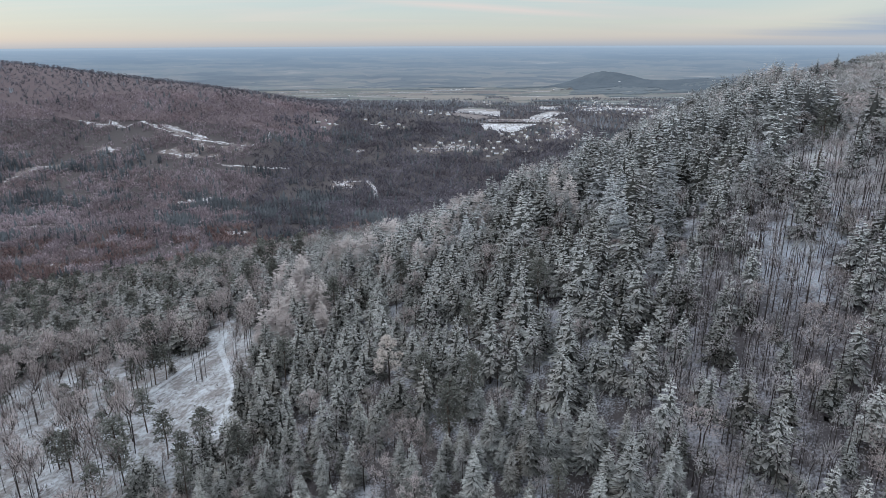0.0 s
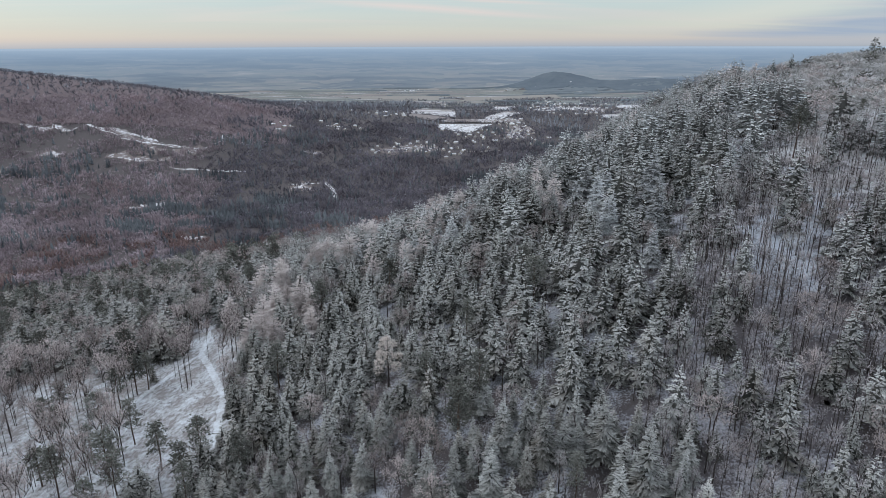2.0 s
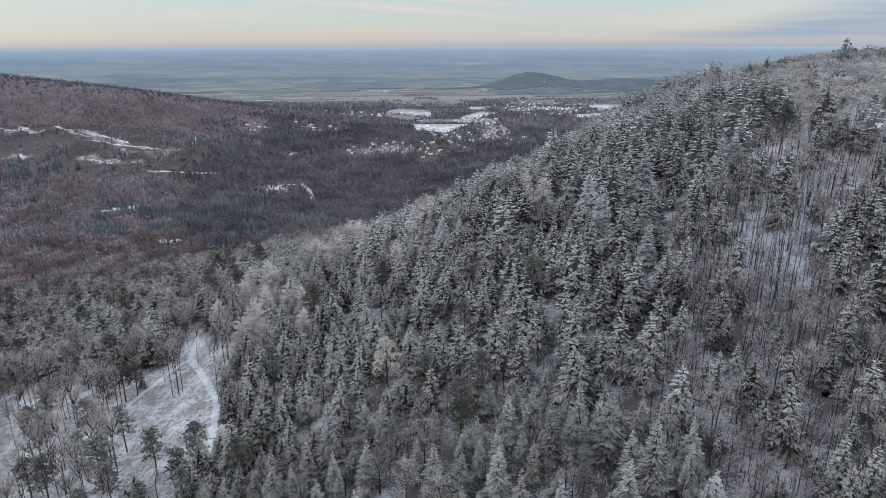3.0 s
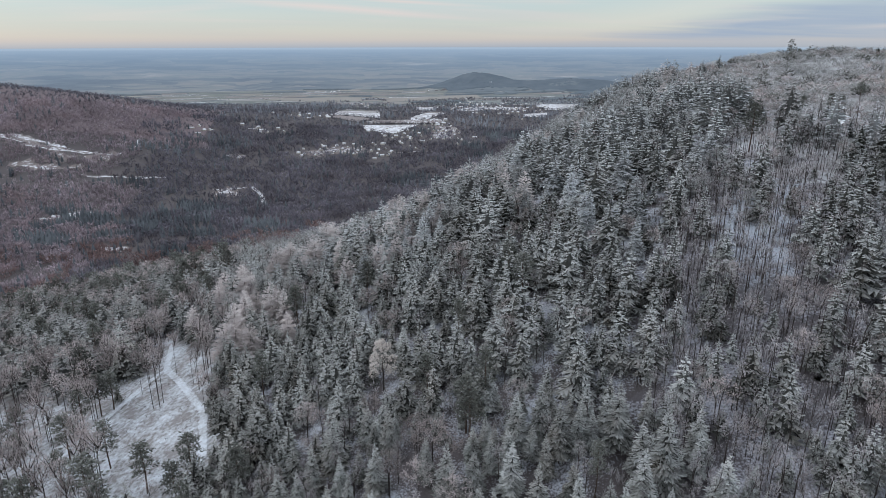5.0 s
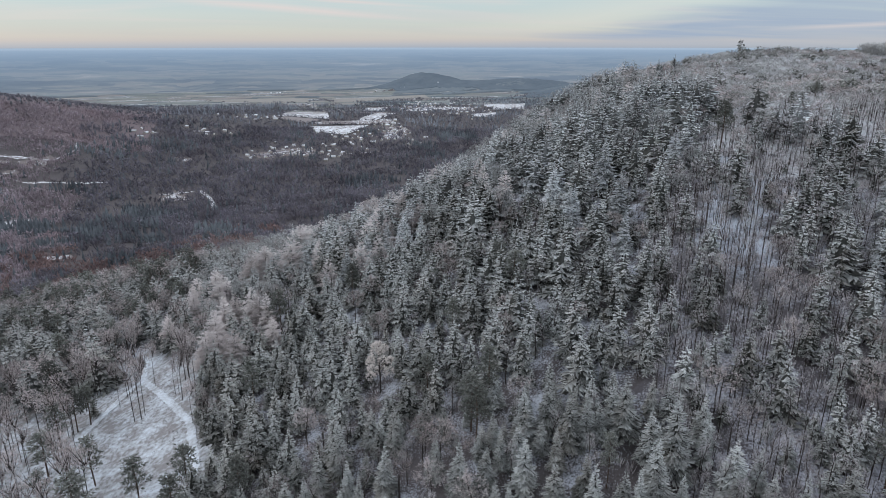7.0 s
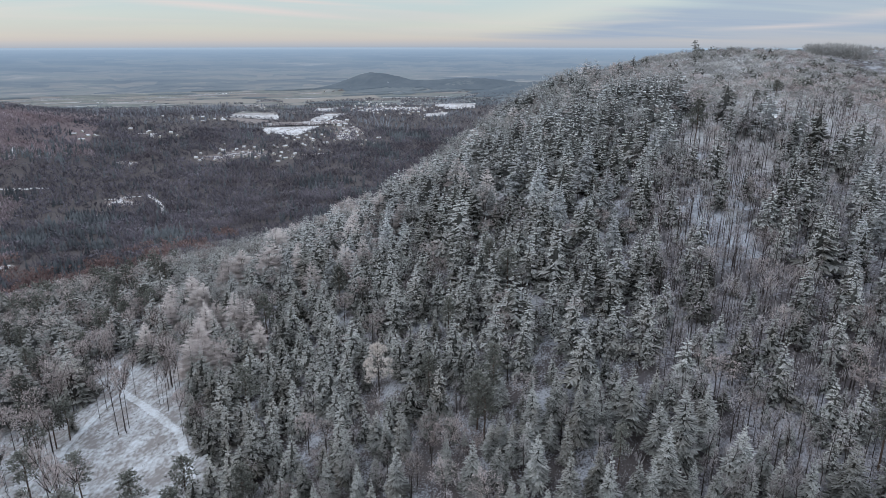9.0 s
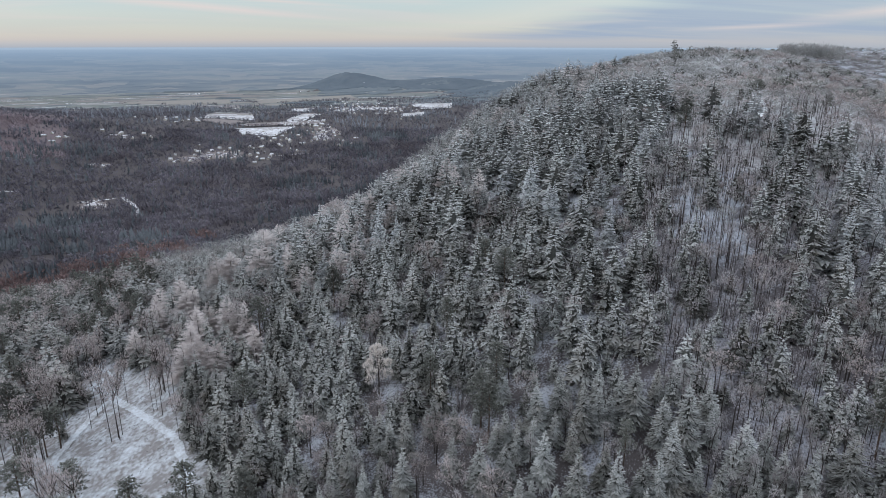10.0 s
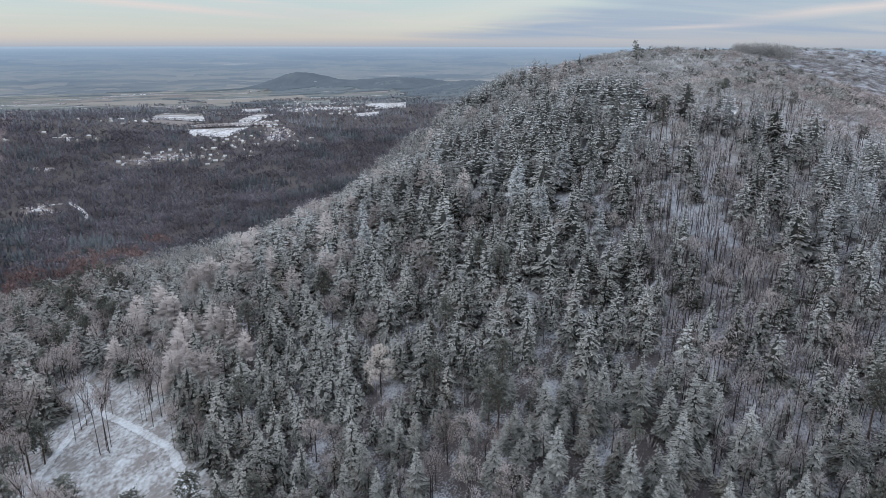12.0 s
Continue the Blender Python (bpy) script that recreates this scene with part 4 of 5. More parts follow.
# ---- clearing and tracks on the near hill ----
def ribbon(name, pts, half, mat, lift, label, category, ragged=0.0, seed=1, across=9, step=2.0, broken=0.0, fade=0.45):
    g = random.Random(seed)
    path = []
    for (ax, ay), (bx, by) in zip(pts, pts[1:]):
        n = max(1, int(math.hypot(bx - ax, by - ay) / step))
        path += [(ax + (bx - ax) * k / n, ay + (by - ay) * k / n) for k in range(n)]
    path.append(pts[-1])
    xs, ys = [], []
    for k, (px, py) in enumerate(path):
        qx, qy = path[min(k + 2, len(path) - 1)]
        ox, oy = path[max(k - 2, 0)]
        ln = math.hypot(qx - ox, qy - oy) or 1
        nx, ny = -(qy - oy) / ln, (qx - ox) / ln
        taper = min(1, (min(k, len(path) - 1 - k) * step / 2 + 1.0) / 4)
        a, b = half * taper * (1 + ragged * g.uniform(-1, 1)), half * taper * (1 + ragged * g.uniform(-1, 1))
        if broken:
            a, b = [v * float(np.clip(2.6 * patchy(px + sd, py, broken, seed) - 0.55, 0.04, 1.7)) for v, sd in ((a, 0), (b, 500))]
        us = np.linspace(-a, b, across)
        xs.append(px + nx * us)
        ys.append(py + ny * us)
    ends = np.clip(np.minimum(np.arange(len(xs)), np.arange(len(xs))[::-1]) * step / max(half * fade, 3.0), 0, 1)
    core = np.minimum(np.clip((1 - np.abs(np.linspace(-1, 1, across))) / fade, 0, 1)[None, :], ends[:, None]) if half > 2 else None
    return sheet(name, np.array(xs), np.array(ys), mat, lift, label, category, core=core)


ribbon("snowy_slope", [(50, 55)] + BARE, 22, BRUSH_SNOW, 0.25, "thin grey snow and litter under young bare trees", "snow", 0.25, 6, 21)
ribbon("snow_clearing", [(-131, 118), (-132, 190), (-132, 268)], 73, SNOW, 0.15, "patchy snow with dry grass in the open wood and clearing", "snow", 0.08, 2, 60, 3.0, fade=0.12)
ribbon("upper_slope_snow", [(106, 35), (124, 95), (135, 150), (142, 222)], 38, BRUSH_SNOW, 0.40, "thin bluish snow under young trees on the upper slope", "snow", 0.3, 8, 24)
ribbon("bare_slope_snow", BARE[2:], 17, UPPER_SNOW, 0.52, "open bluish snow among thin dark stems", "snow", 0.3, 9, 17, fade=0.5)
ribbon("hilltop_snow", [(165, 150), (235, 300), (340, 430)], 72, SCRUB, 0.55, "thin snow under rimed scrub on the hilltop", "snow", 0.15, 7, 40, 5.0)
ribbon("forest_track", TRACK, 1.2, TRACK_SNOW, 0.34, "snow-covered forest track along the slope", "track", 0.35, 3, 9, 0.8)
ribbon("foot_path", PATH, 1.5, TRACK_SNOW, 0.36, "trodden snowy path branching from the track", "path", 0.4, 4, 7, 0.8)
# dry grass and twigs that stick out of the snow
x, y, g = jitter(-190, -70, 140, 275, 1.7, 14)
q = g.rand(len(x), 6)
ok = (q[:, 0] < 0.65 * patchy(x, y, 7, 6)) & (off_line(x, y, TRACK) > 2.3) & (off_line(x, y, PATH) > 1.4)
GRASS = [far_broadleaf_form(150 + i, 9, 0.05).arrays() for i in range(3)]
spread("dry_grass", GRASS, [TWIG], np.stack([x, y, height(x, y) + 0.1, 0.35 + 0.7 * q[:, 1], 6.28 * q[:, 2], 1.2 + q[:, 3], np.floor(q[:, 4] * 12), q[:, 5] - 0.5], 1)[ok], "tufts of dry grass sticking out of the snow", "dry grass")


# ---- the valley ----
# open ground in the valley woods: name, material, points, half width
OPEN = [
    ("valley_road", FIELD_SNOW, [(-145, 1230), (-158, 1318), (-184, 1385)], 4.5, "snow-covered road bend between dark woods", "road"),
    ("valley_glade", THIN_SNOW, [(-195, 1330), (-225, 1335), (-256, 1342)], 34, "half-open snowy glade in the valley wood", "glade"),
    ("valley_glade", GLADE_SNOW, [(-190, 1376), (-225, 1370), (-258, 1362)], 5, "thin snowy strip along a glade", "glade"),
    ("valley_glade", THIN_SNOW, [(-266, 1630), (-240, 1622), (-212, 1615)], 15, "small snowy gap in the valley wood", "glade"),
    ("valley_glade", THIN_SNOW, [(-45, 1265), (-7, 1285)], 6, "small snowy gap in the valley wood", "glade"),
    ("valley_glade", THIN_SNOW, [(-275, 1249), (-247, 1260)], 8, "small snowy gap in the valley wood", "glade"),
    ("valley_glade", GLADE_SNOW, [(-523, 1183), (-486, 1199), (-440, 1226)], 13, "narrow snowy glade in the valley wood", "glade"),
    ("valley_glade", GLADE_SNOW, [(-905, 1683), (-830, 1628), (-797, 1669), (-705, 1620), (-687, 1644)], 7, "snowy track and felled strip on the opposite slope", "clearing"),
    ("valley_glade", GLADE_SNOW, [(-740, 1660), (-697, 1633), (-640, 1612), (-583, 1590)], 7, "snowy felled clearing on the opposite slope", "clearing"),
    ("valley_glade", GLADE_SNOW, [(-700, 1606), (-640, 1590), (-560, 1575), (-500, 1578)], 3.5, "snowy streak in a felled clearing", "clearing"),
    ("valley_glade", THIN_SNOW, [(-740, 1650), (-660, 1605), (-570, 1580)], 13, "brown felled clearing dusted with snow", "clearing"),
    ("valley_glade", THIN_SNOW, [(-620, 1560), (-560, 1560), (-495, 1585)], 26, "brown felled clearing dusted with snow", "clearing"),
    ("valley_glade", GLADE_SNOW, [(-583, 1588), (-495, 1574), (-464, 1642), (-472, 1690)], 3.0, "thin snowy forest track on the slope", "track"),
    ("valley_glade", THIN_SNOW, [(-690, 1510), (-591, 1490), (-540, 1500)], 18, "brown felled clearing dusted with snow", "clearing"),
    ("valley_glade", GLADE_SNOW, [(-667, 1499), (-620, 1492), (-591, 1490)], 6, "snowy streak in a felled clearing", "clearing"),
    ("valley_glade", GLADE_SNOW, [(-539, 1453), (-446, 1445), (-356, 1446)], 5, "thin snowy strip in the valley wood", "glade"),
    ("valley_glade", THIN_SNOW, [(-1011, 1662), (-864, 1624)], 12, "snowy gap on the wooded slope", "glade"),
    ("valley_glade", THIN_SNOW, [(-839, 1484), (-775, 1519)], 20, "open birch stand over thin snow", "glade"),
    ("valley_glade", THIN_SNOW, [(-922, 1290), (-911, 1379), (-870, 1418)], 22, "open birch stand over thin snow", "glade"),
    ("valley_glade", GLADE_SNOW, [(-375, 1797), (-316, 1844)], 9, "small snowy meadow in the woods", "meadow"),
    ("valley_glade", GLADE_SNOW, [(-244, 1915), (-179, 1930)], 8, "small snowy meadow in the woods", "meadow"),
    ("valley_glade", GLADE_SNOW, [(-330, 1005), (-355, 1010), (-385, 1030)], 9, "small snowy gap among brown beeches", "glade"),
    ("hill_meadow", PALE_FIELD, [(-1080, 1700), (-1160, 1715), (-1230, 1720)], 13, "pale meadow on the wooded ridge", "meadow"),
    ("village_green", THIN_SNOW, [(300, 1850), (345, 1950), (370, 2070)], 40, "snowy gardens and lanes between the village houses", "gardens"),
    ("village_green", THIN_SNOW, [(-70, 1660), (20, 1720), (100, 1700)], 40, "snowy gardens and lanes between the village houses", "gardens"),
    ("village_green", GLADE_SNOW, [(500, 2520), (640, 2640), (800, 2560)], 75, "snowy gardens and lanes between the village houses", "gardens"),
]
gg = random.Random(77)
for k in range(16):
    r, a = gg.uniform(620, 1900), radians(gg.uniform(-36, 8))
    cx, cy = r * math.sin(a), r * math.cos(a)
    if height(cx, cy) > 190:
        continue
    w, t = gg.uniform(12, 60), gg.uniform(-0.3, 0.15)
    OPEN.append(("valley_glade", THIN_SNOW, [(cx - w * math.cos(t), cy - w * math.sin(t)), (cx, cy + gg.uniform(-6, 6)), (cx + w * math.cos(t), cy + w * math.sin(t))], gg.uniform(3, 9), "small snowy gap in the valley wood", "glade"))
for k, (name, mat, pts, half, label, category) in enumerate(OPEN):
    ribbon(name, pts, half, mat, 0.35 + 0.05 * (k % 5), label, category, 0.45 if name == "valley_glade" else 0.25, 20 + k, 9, 5.0 if name == "valley_glade" else max(6.0, half * 0.4), 26.0 if name == "valley_glade" else 0.0, 0.08 if name == "valley_road" else 0.3)

# four-cornered fields round the village: material, corners, label
FIELDS = [
    (FIELD_SNOW, ((8, 2330), (66, 2640), (190, 2480), (171, 2230)), "white snow-covered field beside the village"),
    (GLADE_SNOW, ((100, 1990), (100, 2080), (280, 2090), (190, 1930)), "white snow-covered field between the houses"),
    (FIELD_SNOW, ((258, 2190), (384, 2470), (440, 2400), (310, 2170)), "white snow-covered field beside the village"),
    (FIELD_SNOW, ((336, 2547), (371, 2715), (476, 2723), (396, 2521)), "white snow-covered field beside the village"),
    (FIELD_SNOW, ((690, 2250), (715, 2345), (834, 2400), (776, 2260)), "white snow-covered field beside the village"),
    (FIELD_SNOW, ((860, 2510), (890, 2730), (1090, 2725), (990, 2510)), "white snow-covered field beside the village"),
    (THIN_SNOW, ((110, 2110), (119, 2164), (388, 2199), (370, 2120)), "thinly snowed brown field below the village"),
    (STUBBLE, ((4, 2235), (20, 2310), (160, 2200), (90, 2128)), "bare brown field strip below the village"),
    (PALE_FIELD, ((-242, 3145), (-262, 3324), (177, 3284), (156, 3041)), "pale snowy field on the edge of the plain"),
    (PALE_FIELD, ((282, 2990), (273, 3172), (777, 3315), (745, 3141)), "pale snowy field on the edge of the plain"),
]
for k, (mat, (c0, c1, c2, c3), label) in enumerate(FIELDS):
    uu, vv = np.meshgrid(np.linspace(0, 1, 15), np.linspace(0, 1, 13))
    wob = 0.05 * np.sin(vv * 9 + k) * (1 - uu) + 0.05 * np.cos(uu * 8 + 2 * k) * (vv - 0.5)
    fu, fv = uu + wob * (1 - 2 * uu), vv + wob
    qx = (c0[0] * (1 - fv) + c1[0] * fv) * (1 - fu) + (c3[0] * (1 - fv) + c2[0] * fv) * fu
    qy = (c0[1] * (1 - fv) + c1[1] * fv) * (1 - fu) + (c3[1] * (1 - fv) + c2[1] * fv) * fu
    sheet("snow_field" if "snow-covered" in label else "winter_field", qx, qy, mat, 1.6 + 0.1 * k, label, "field")


def in_fields(x, y):
    hit = np.zeros(np.shape(x), bool)
    for mat, c, label in FIELDS:
        inside = np.ones(np.shape(x), bool)
        for (ax, ay), (bx, by) in zip(c, c[1:] + c[:1]):
            inside &= (bx - ax) * (y - ay) - (by - ay) * (x - ax) < 0
        hit |= inside
    return hit


# fields of the plain, parcel by parcel
gf = random.Random(41)
r = 2330.0
while r < 3800:
    deep = gf.uniform(22, 70)
    a = radians(-37)
    while a < radians(37):
        wide = gf.uniform(90, 380) / r
        ca = a + wide / 2
        cx, cy = (r + deep / 2) * math.sin(ca), (r + deep / 2) * math.cos(ca)
        wood = cx < 60 and cy < 2900 or 400 < cx and cy < 2950 or bump(cx, cy, 860, 3720, 240, 190) + bump(cx, cy, 1380, 3560, 440, 220) + bump(cx, cy, 1560, 3000, 350, 200) > 0.2 or cx < 480 and cy < 2420
        if not wood and gf.random() < 0.72:
            mat, label = gf.choice(((STUBBLE, "bare brown winter field on the plain"), (MEADOW, "dull green winter field on the plain"), (MEADOW, "dull green winter field on the plain"), (PALE_FIELD, "pale dry winter field on the plain"), (FIELD_SNOW, "thinly snowed field on the plain")))
            part_deep = deep * (0.3 if mat is FIELD_SNOW else 0.94)
            aa, rr = np.meshgrid(np.linspace(a, a + wide * 0.97, 9), np.linspace(r, r + part_deep, 4))
            rr = rr + 14 * np.sin(aa * 9 + r)
            sheet("farm_field", rr * np.sin(aa), rr * np.cos(aa), mat, 1.9, label, "field")
        a += wide
    r += deep


def in_open(x, y, extra=0.0):
    hit = np.zeros(np.shape(x), bool)
    for name, mat, pts, half, *_ in OPEN:
        if name == "village_green":
            continue
        hit |= off_line(x, y, pts) < half * ((0.25 if mat is THIN_SNOW else 0.45) + 0.9 * patchy(x, y, 11, 12)) + extra
    return hit


# houses: clusters of cx, cy, spread x, spread y, count
CLUSTERS = [(-50, 2290, 55, 80, 11), (25, 1725, 80, 60, 26), (215, 1880, 60, 70, 24), (345, 1960, 32, 110, 30), (590, 2720, 95, 240, 42), (740, 2600, 110, 190, 46), (-215, 1920, 38, 34, 7), (-350, 1822, 24, 25, 5), (150, 2830, 30, 120, 8), (900, 3555, 130, 12, 12), (305, 2130, 55, 50, 14), (137, 1662, 16, 20, 4), (-84, 1645, 6, 25, 3), (35, 3690, 40, 60, 5), (-470, 3260, 35, 30, 4)]
gh = random.Random(17)
plaster, pt, pb = material("house_plaster", 0.9, 0.2)
pt.links.new(mixed(pt, pt.nodes.new("ShaderNodeObjectInfo").outputs["Random"], (0.30, 0.27, 0.24), (0.62, 0.58, 0.52)), pb.inputs["Base Color"])
roof_snow, rt, rb = material("snowy_roof", 0.9, 0.2)
rt.links.new(mixed(rt, noise_at(rt, 0.35, 3.0), mixed(rt, rt.nodes.new("ShaderNodeObjectInfo").outputs["Random"], (0.18, 0.16, 0.16), (0.70, 0.70, 0.72)), (0.76, 0.77, 0.80)), rb.inputs["Base Color"])
brick_red, ct, cb = material("chimney_brick", 0.9, 0.2)
ct.links.new(mixed(ct, noise_at(ct, 2.0, 3.0), (0.16, 0.07, 0.05), (0.26, 0.13, 0.10)), cb.inputs["Base Color"])


def house_parts(w, d, e, h):
    """Walls with gables, a roof with eaves, and a chimney."""
    a, b = w / 2, d / 2
    wall = mesh_from("house_wall", [(-a, -b, -1), (a, -b, -1), (a, b, -1), (-a, b, -1), (-a, -b, e), (a, -b, e), (a, b, e), (-a, b, e), (-a, 0, h - 0.2), (a, 0, h - 0.2)],
                     [(0, 1, 5), (0, 5, 4), (1, 2, 6), (1, 6, 5), (2, 3, 7), (2, 7, 6), (3, 0, 4), (3, 4, 7), (4, 8, 7), (5, 6, 9)], [plaster])
    o, p, th = a + 0.6, b + 0.7, 0.35
    s = (h - e) / b
    lo = e - 0.7 * s
    rv = [(-o, -p, lo), (o, -p, lo), (o, 0, h), (-o, 0, h), (-o, p, lo), (o, p, lo)]
    rv += [(q[0], q[1], q[2] + th) for q in rv]
    rt_ = [(6, 7, 8), (6, 8, 9), (9, 8, 11), (9, 11, 10), (0, 2, 1), (0, 3, 2), (3, 5, 2), (3, 4, 5), (0, 1, 7), (0, 7, 6), (4, 11, 5), (4, 10, 11), (0, 6, 9), (0, 9, 3), (3, 9, 10), (3, 10, 4), (1, 2, 8), (1, 8, 7), (2, 5, 11), (2, 11, 8)]
    roof = mesh_from("house_roof", rv, rt_, [roof_snow])
    cv = [(x_, y_, z_) for z_ in (h - 1.2, h + 1.0) for x_, y_ in ((0.8, 0.4), (1.5, 0.4), (1.5, 1.1), (0.8, 1.1))]
    chim = mesh_from("house_chimney", cv, [(0, 1, 5), (0, 5, 4), (1, 2, 6), (1, 6, 5), (2, 3, 7), (2, 7, 6), (3, 0, 4), (3, 4, 7), (4, 5, 6), (4, 6, 7)], [brick_red])
    return wall, roof, chim


MODELS = [house_parts(11, 9, 3.6, 8.2), house_parts(14, 9.5, 5.6, 9.6), house_parts(9, 8, 3.0, 7.4), house_parts(22, 12, 5.0, 8.6)]
HOUSES = []
for cx, cy, sx, sy, count in CLUSTERS:
    for k in range(count):
        for attempt in range(12):
            X, Y = gh.gauss(cx, sx * 0.78), gh.gauss(cy, sy * 0.78)
            if all(math.hypot(X - a, Y - b) > 19 for a, b in HOUSES):
                break
        HOUSES.append((X, Y))
        root = new("house")
        root.empty_display_size = 1.0
        root.matrix_world = Matrix.LocRotScale((X, Y, float(height(X, Y))), Euler((0, 0, gh.uniform(-0.5, 0.5) + gh.choice((0, math.pi / 2)))), [gh.uniform(0.55, 0.80)] * 3)
        model = MODELS[gh.choice((0, 0, 1, 1, 2, 2, 3))]
        for part_name, me in zip(("wall", "roof", "chimney"), model):
            new(part_name, me).parent = root
        tagged(root, "pale village house with a snow-covered gable roof", "house", "houses of the valley village")
hx, hy = np.array(HOUSES).T

# woods of the valley
FAR_CONIFER = [far_conifer_form(200 + i).arrays() for i in range(4)]
FAR_BROAD = [scrub_form(210 + i, 18, 0.055).arrays() for i in range(2)] + [far_broadleaf_form(214 + i, 15, 0.034).arrays() for i in range(3)]
THIN_BROAD = [scrub_form(220 + i, 10, 0.085).arrays() for i in range(2)] + [far_broadleaf_form(224 + i, 12, 0.060).arrays() for i in range(3)]


def valley_wood(r0, r1, a0, a1, step, seed, broad, conifer, mats, suffix):
    x, y, g = jitter(-2000, 1500, 380, 3300, step, seed)
    r, a = np.hypot(x, y), np.degrees(np.arctan2(x, y))
    ok = (r > r0) & (r <= r1) & (a > a0) & (a < a1)
    x, y = x[ok], y[ok]
    ok = ~(in_open(x, y) & (g.rand(len(x)) < 0.86)) & ~in_fields(x, y) & ~((x > -335) & (x < 720) & (y < 480 + 0.5 * np.maximum(x - 100, 0)) & (height(x, y) > 70))
    edge = 2950 - 0.1 * np.minimum(x, 0) + 220 * (patchy(x, y, 160, 3) - 0.5) - 60 / (1 + np.exp(-(x - 10) / 40))
    ok &= (y < edge) & ((x < 460) | (y < 2300) | (patchy(x, y, 110, 6) > 0.30)) | (x > 460) & (patchy(x, y, 110, 6) > 0.45) | (patchy(x, y, 60, 8) > 0.72)
    x, y = x[ok], y[ok]
    near_house = np.min(np.hypot(x[:, None] - hx[None], y[:, None] - hy[None]), 1)
    in_front = np.any((np.abs(x[:, None] - hx[None]) < 10) & (hy[None] - y[:, None] > 0) & (hy[None] - y[:, None] < 42), 1)
    ok = ~(in_front & (g.rand(len(x)) < 0.66)) & ~((near_house < 9) | (near_house < 45) & (g.rand(len(x)) < 0.35))
    # open birch stands, where the snow shows between the stems
    open_stand = (patchy(x, y, 62, 13) * 0.6 + patchy(x * 0.6, y * 1.3, 24, 15) * 0.4 < 0.36) & (np.hypot(x, y) < 2050) & (height(x, y) < 105)
    ok &= ~(open_stand & (g.rand(len(x)) < 0.72))
    x, y = x[ok], y[ok]
    q = g.rand(len(x), 6)
    z = height(x, y)
    dark = patchy(x, y, 110, 2) * 0.55 + patchy(x, y, 34, 5) * 0.45
    con = q[:, 0] < np.clip((dark - 0.56) * 5.0, 0.05, 0.85) * np.clip(1.35 - z / 80, 0.15, 1)
    red = ~con & (off_line(x, y, [(-660, 800), (-520, 890), (-330, 925), (-200, 940), (-80, 1045)]) < np.where(x > -320, 55, 115)) & (patchy(x, y, 34, 9) > np.where(x > -320, 0.42, 0.56))
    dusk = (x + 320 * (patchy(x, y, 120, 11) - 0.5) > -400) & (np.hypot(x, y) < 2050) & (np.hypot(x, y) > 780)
    base = np.stack([x, y, z, np.where(con, 11 + 8 * q[:, 1], 8 + 8 * q[:, 1]), 6.28 * q[:, 2], 0.9 + 0.7 * q[:, 3], np.floor(12 * q[:, 4]), (q[:, 5] - 0.5) * 0.22 + 0.6 * (patchy(x, y, 90, 7) - 0.5) + 0.8 * (patchy(x, y, 27, 18) - 0.5)], 1)
    spread("conifer_wood" + suffix, conifer, [mats[1], BARK], base[con], "dark conifer woods on the valley floor", "woods")
    spread("broadleaf_wood" + suffix, broad, [mats[0], BARK], base[~con & ~red & ~dusk], "purple-brown leafless woods on the valley floor", "woods")
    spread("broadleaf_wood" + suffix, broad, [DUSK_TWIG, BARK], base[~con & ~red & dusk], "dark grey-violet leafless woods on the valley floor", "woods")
    spread("beech_wood" + suffix, broad, [BEECH, BARK], base[red], "red-brown beech woods below the hill", "woods")


HEDGE = []
gr = random.Random(23)
for mat, corners, label in FIELDS[:8]:
    for (ax, ay), (bx, by) in zip(corners, corners[1:] + corners[:1]):
        for k in range(int(math.hypot(bx - ax, by - ay) / 7)):
            u = gr.random()
            X, Y = ax + (bx - ax) * u + gr.gauss(0, 5), ay + (by - ay) * u + gr.gauss(0, 5)
            if patchy(X, Y, 45, 17) > 0.42:
                HEDGE.append((X, Y, float(height(X, Y)) + 1.0, gr.uniform(6, 12), gr.uniform(0, 6.28), gr.uniform(0.9, 1.5), gr.randrange(12), gr.uniform(-0.5, 0.5)))
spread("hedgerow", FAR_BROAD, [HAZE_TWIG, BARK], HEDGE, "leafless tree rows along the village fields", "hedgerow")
SLOPE_SPRUCE = [spruce_form(230 + i, 8, 5, 2, 0.21, soft=2.2).arrays() for i in range(3)]
SLOPE_BROAD = [far_broadleaf_form(240 + i, 36, 0.024).arrays() for i in range(3)]
valley_wood(380, 820, -42, -5, 6.6, 30, SLOPE_BROAD, SLOPE_SPRUCE, (VALLEY_TWIG, NEEDLE), "_slope")
valley_wood(380, 820, -5, 30, 7.5, 34, FAR_BROAD, FAR_CONIFER, (VALLEY_TWIG, VALLEY_NEEDLE), "_flank")
valley_wood(820, 1300, -42, 30, 6.6, 31, FAR_BROAD, FAR_CONIFER, (VALLEY_TWIG, VALLEY_NEEDLE), "")
valley_wood(1300, 2050, -42, 33, 8.8, 32, THIN_BROAD, FAR_CONIFER, (VALLEY_TWIG, VALLEY_NEEDLE), "_far")
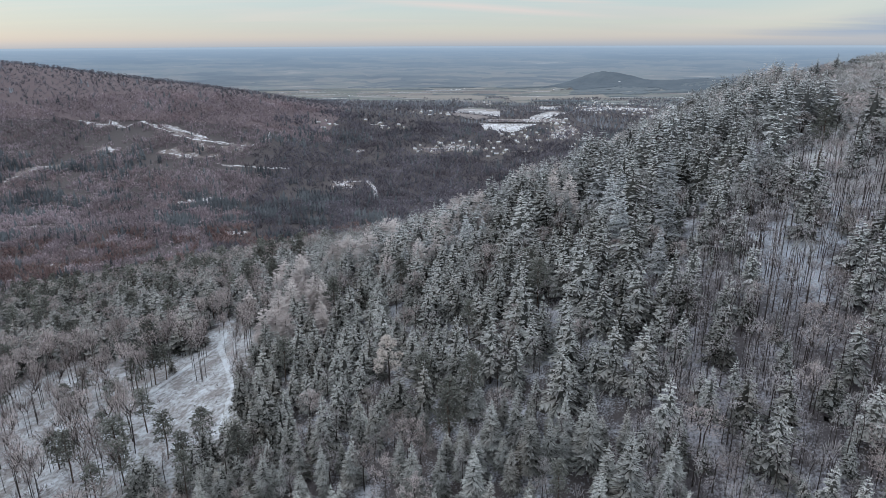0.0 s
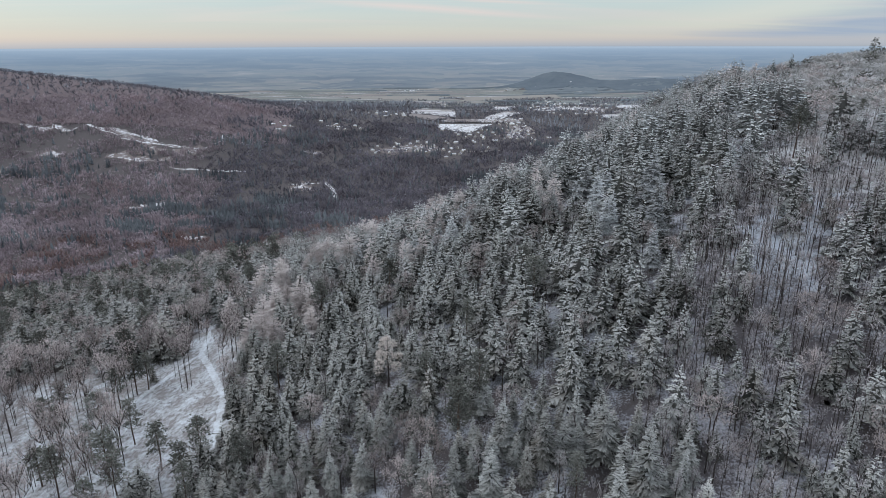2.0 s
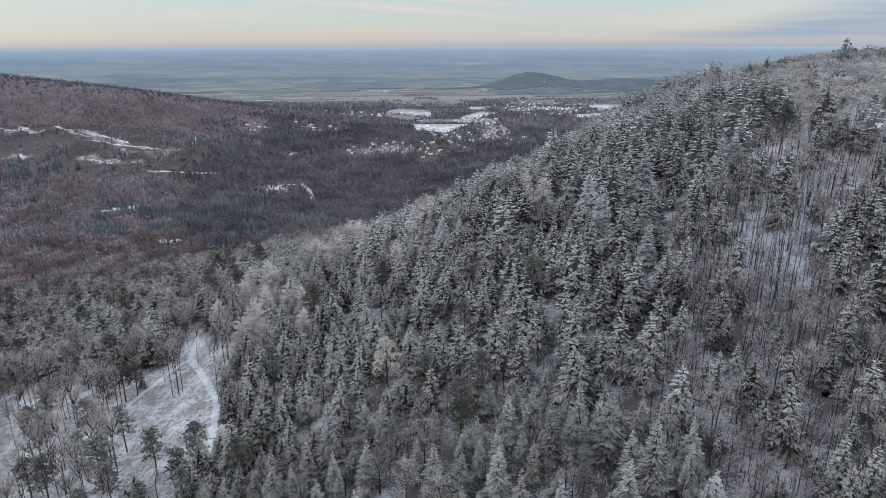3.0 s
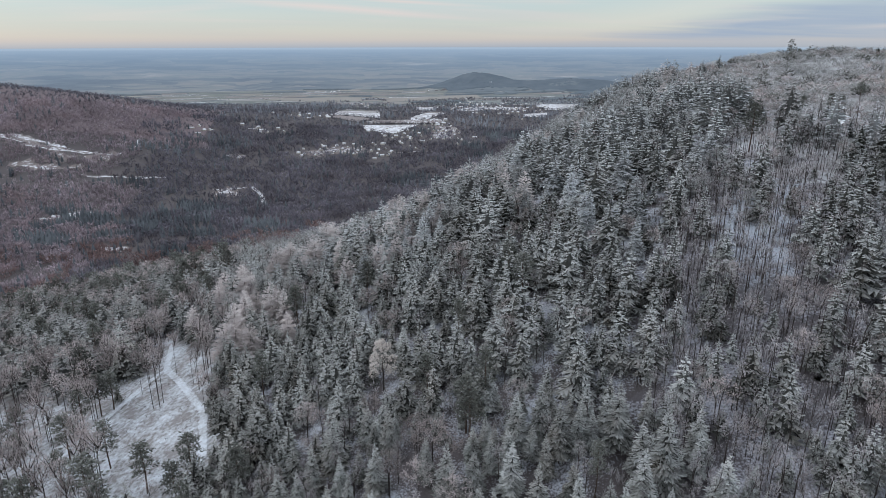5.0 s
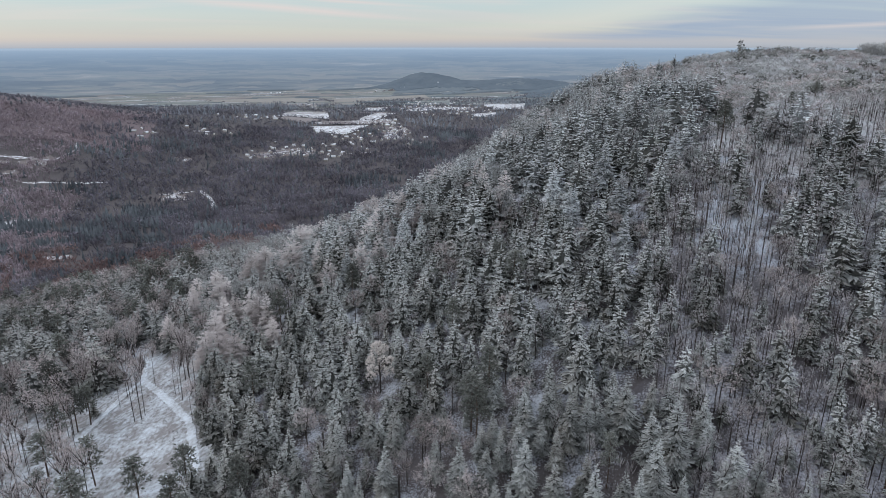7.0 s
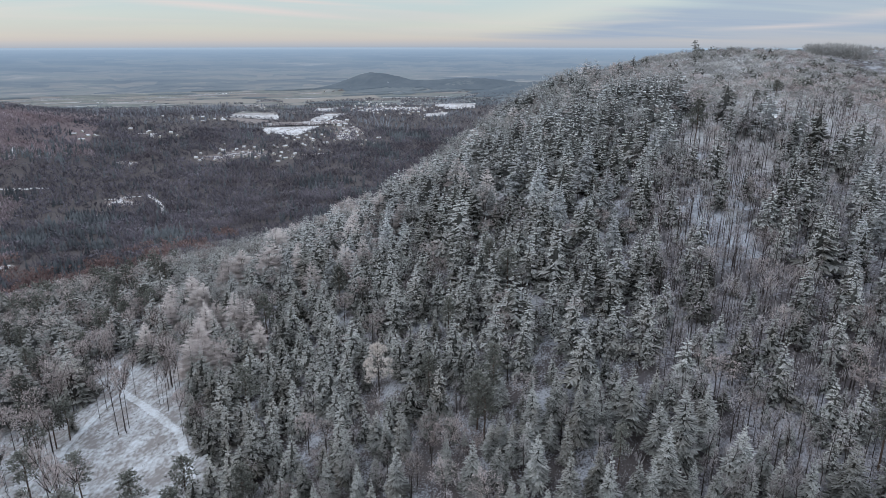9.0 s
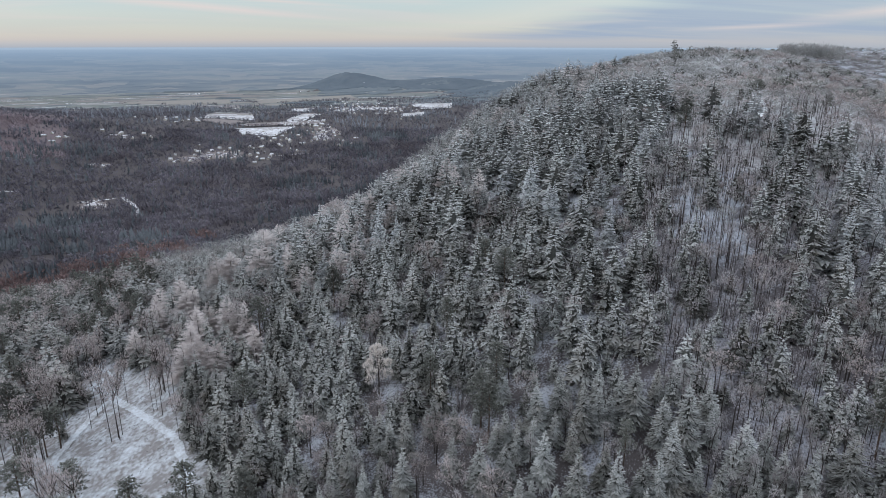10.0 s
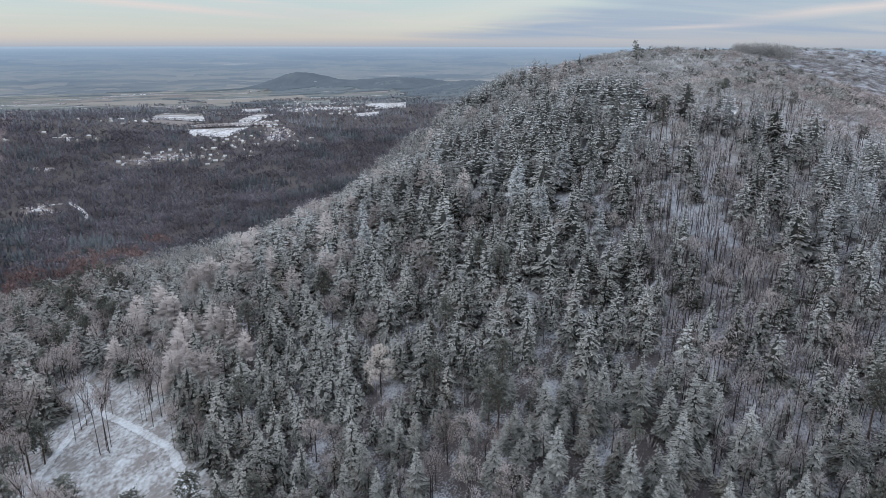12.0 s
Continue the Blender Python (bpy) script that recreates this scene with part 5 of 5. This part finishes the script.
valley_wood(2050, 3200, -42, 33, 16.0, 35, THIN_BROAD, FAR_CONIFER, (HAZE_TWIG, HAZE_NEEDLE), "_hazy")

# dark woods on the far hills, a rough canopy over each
# canopy colours turned pale blue to paint distance haze on the trees
hazy, zt, zb = material("hazed_canopy", 1.0, 0.0)
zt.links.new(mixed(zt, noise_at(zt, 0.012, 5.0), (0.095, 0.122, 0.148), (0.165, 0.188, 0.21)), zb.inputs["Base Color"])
# copses paler still, with more haze put into their colour
copse_mat, kt, kb = material("hazed_copse", 1.0, 0.0)
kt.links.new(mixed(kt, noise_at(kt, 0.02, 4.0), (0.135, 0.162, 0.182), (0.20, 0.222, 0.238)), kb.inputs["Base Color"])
COPSES = [(860, 3720, 310, 245), (1380, 3560, 500, 240), (1560, 3000, 400, 215)]
gc = random.Random(5)
for k in range(34):  # flat copses on the plain
    r, a = gc.uniform(2980, 3880), radians(gc.uniform(-34, 30))
    COPSES.append((r * math.sin(a), r * math.cos(a), gc.uniform(60, 260), gc.uniform(14, 48)))
for cx, cy, sx, sy in COPSES:
    th, uu = np.meshgrid(np.linspace(0, 2 * math.pi, 90 if sy > 100 else 36), np.linspace(0.0, 1.0, 44 if sy > 100 else 8))
    ragged = 1 + 0.10 * np.sin(5 * th + cx) + 0.06 * np.sin(11 * th)
    hxs, hys = cx + sx * uu * ragged * np.cos(th), cy + sy * uu * ragged * np.sin(th)
    n_, m_ = hxs.shape
    hz = height(hxs, hys) + np.where(uu > 0.96, -3, 7 + 5 * (patchy(hxs, hys, 16, 3) - 0.5) + 4 * (patchy(hxs, hys, 45, 5) - 0.5))
    ii = (np.arange(n_ - 1)[:, None] * m_ + np.arange(m_ - 1)).ravel()
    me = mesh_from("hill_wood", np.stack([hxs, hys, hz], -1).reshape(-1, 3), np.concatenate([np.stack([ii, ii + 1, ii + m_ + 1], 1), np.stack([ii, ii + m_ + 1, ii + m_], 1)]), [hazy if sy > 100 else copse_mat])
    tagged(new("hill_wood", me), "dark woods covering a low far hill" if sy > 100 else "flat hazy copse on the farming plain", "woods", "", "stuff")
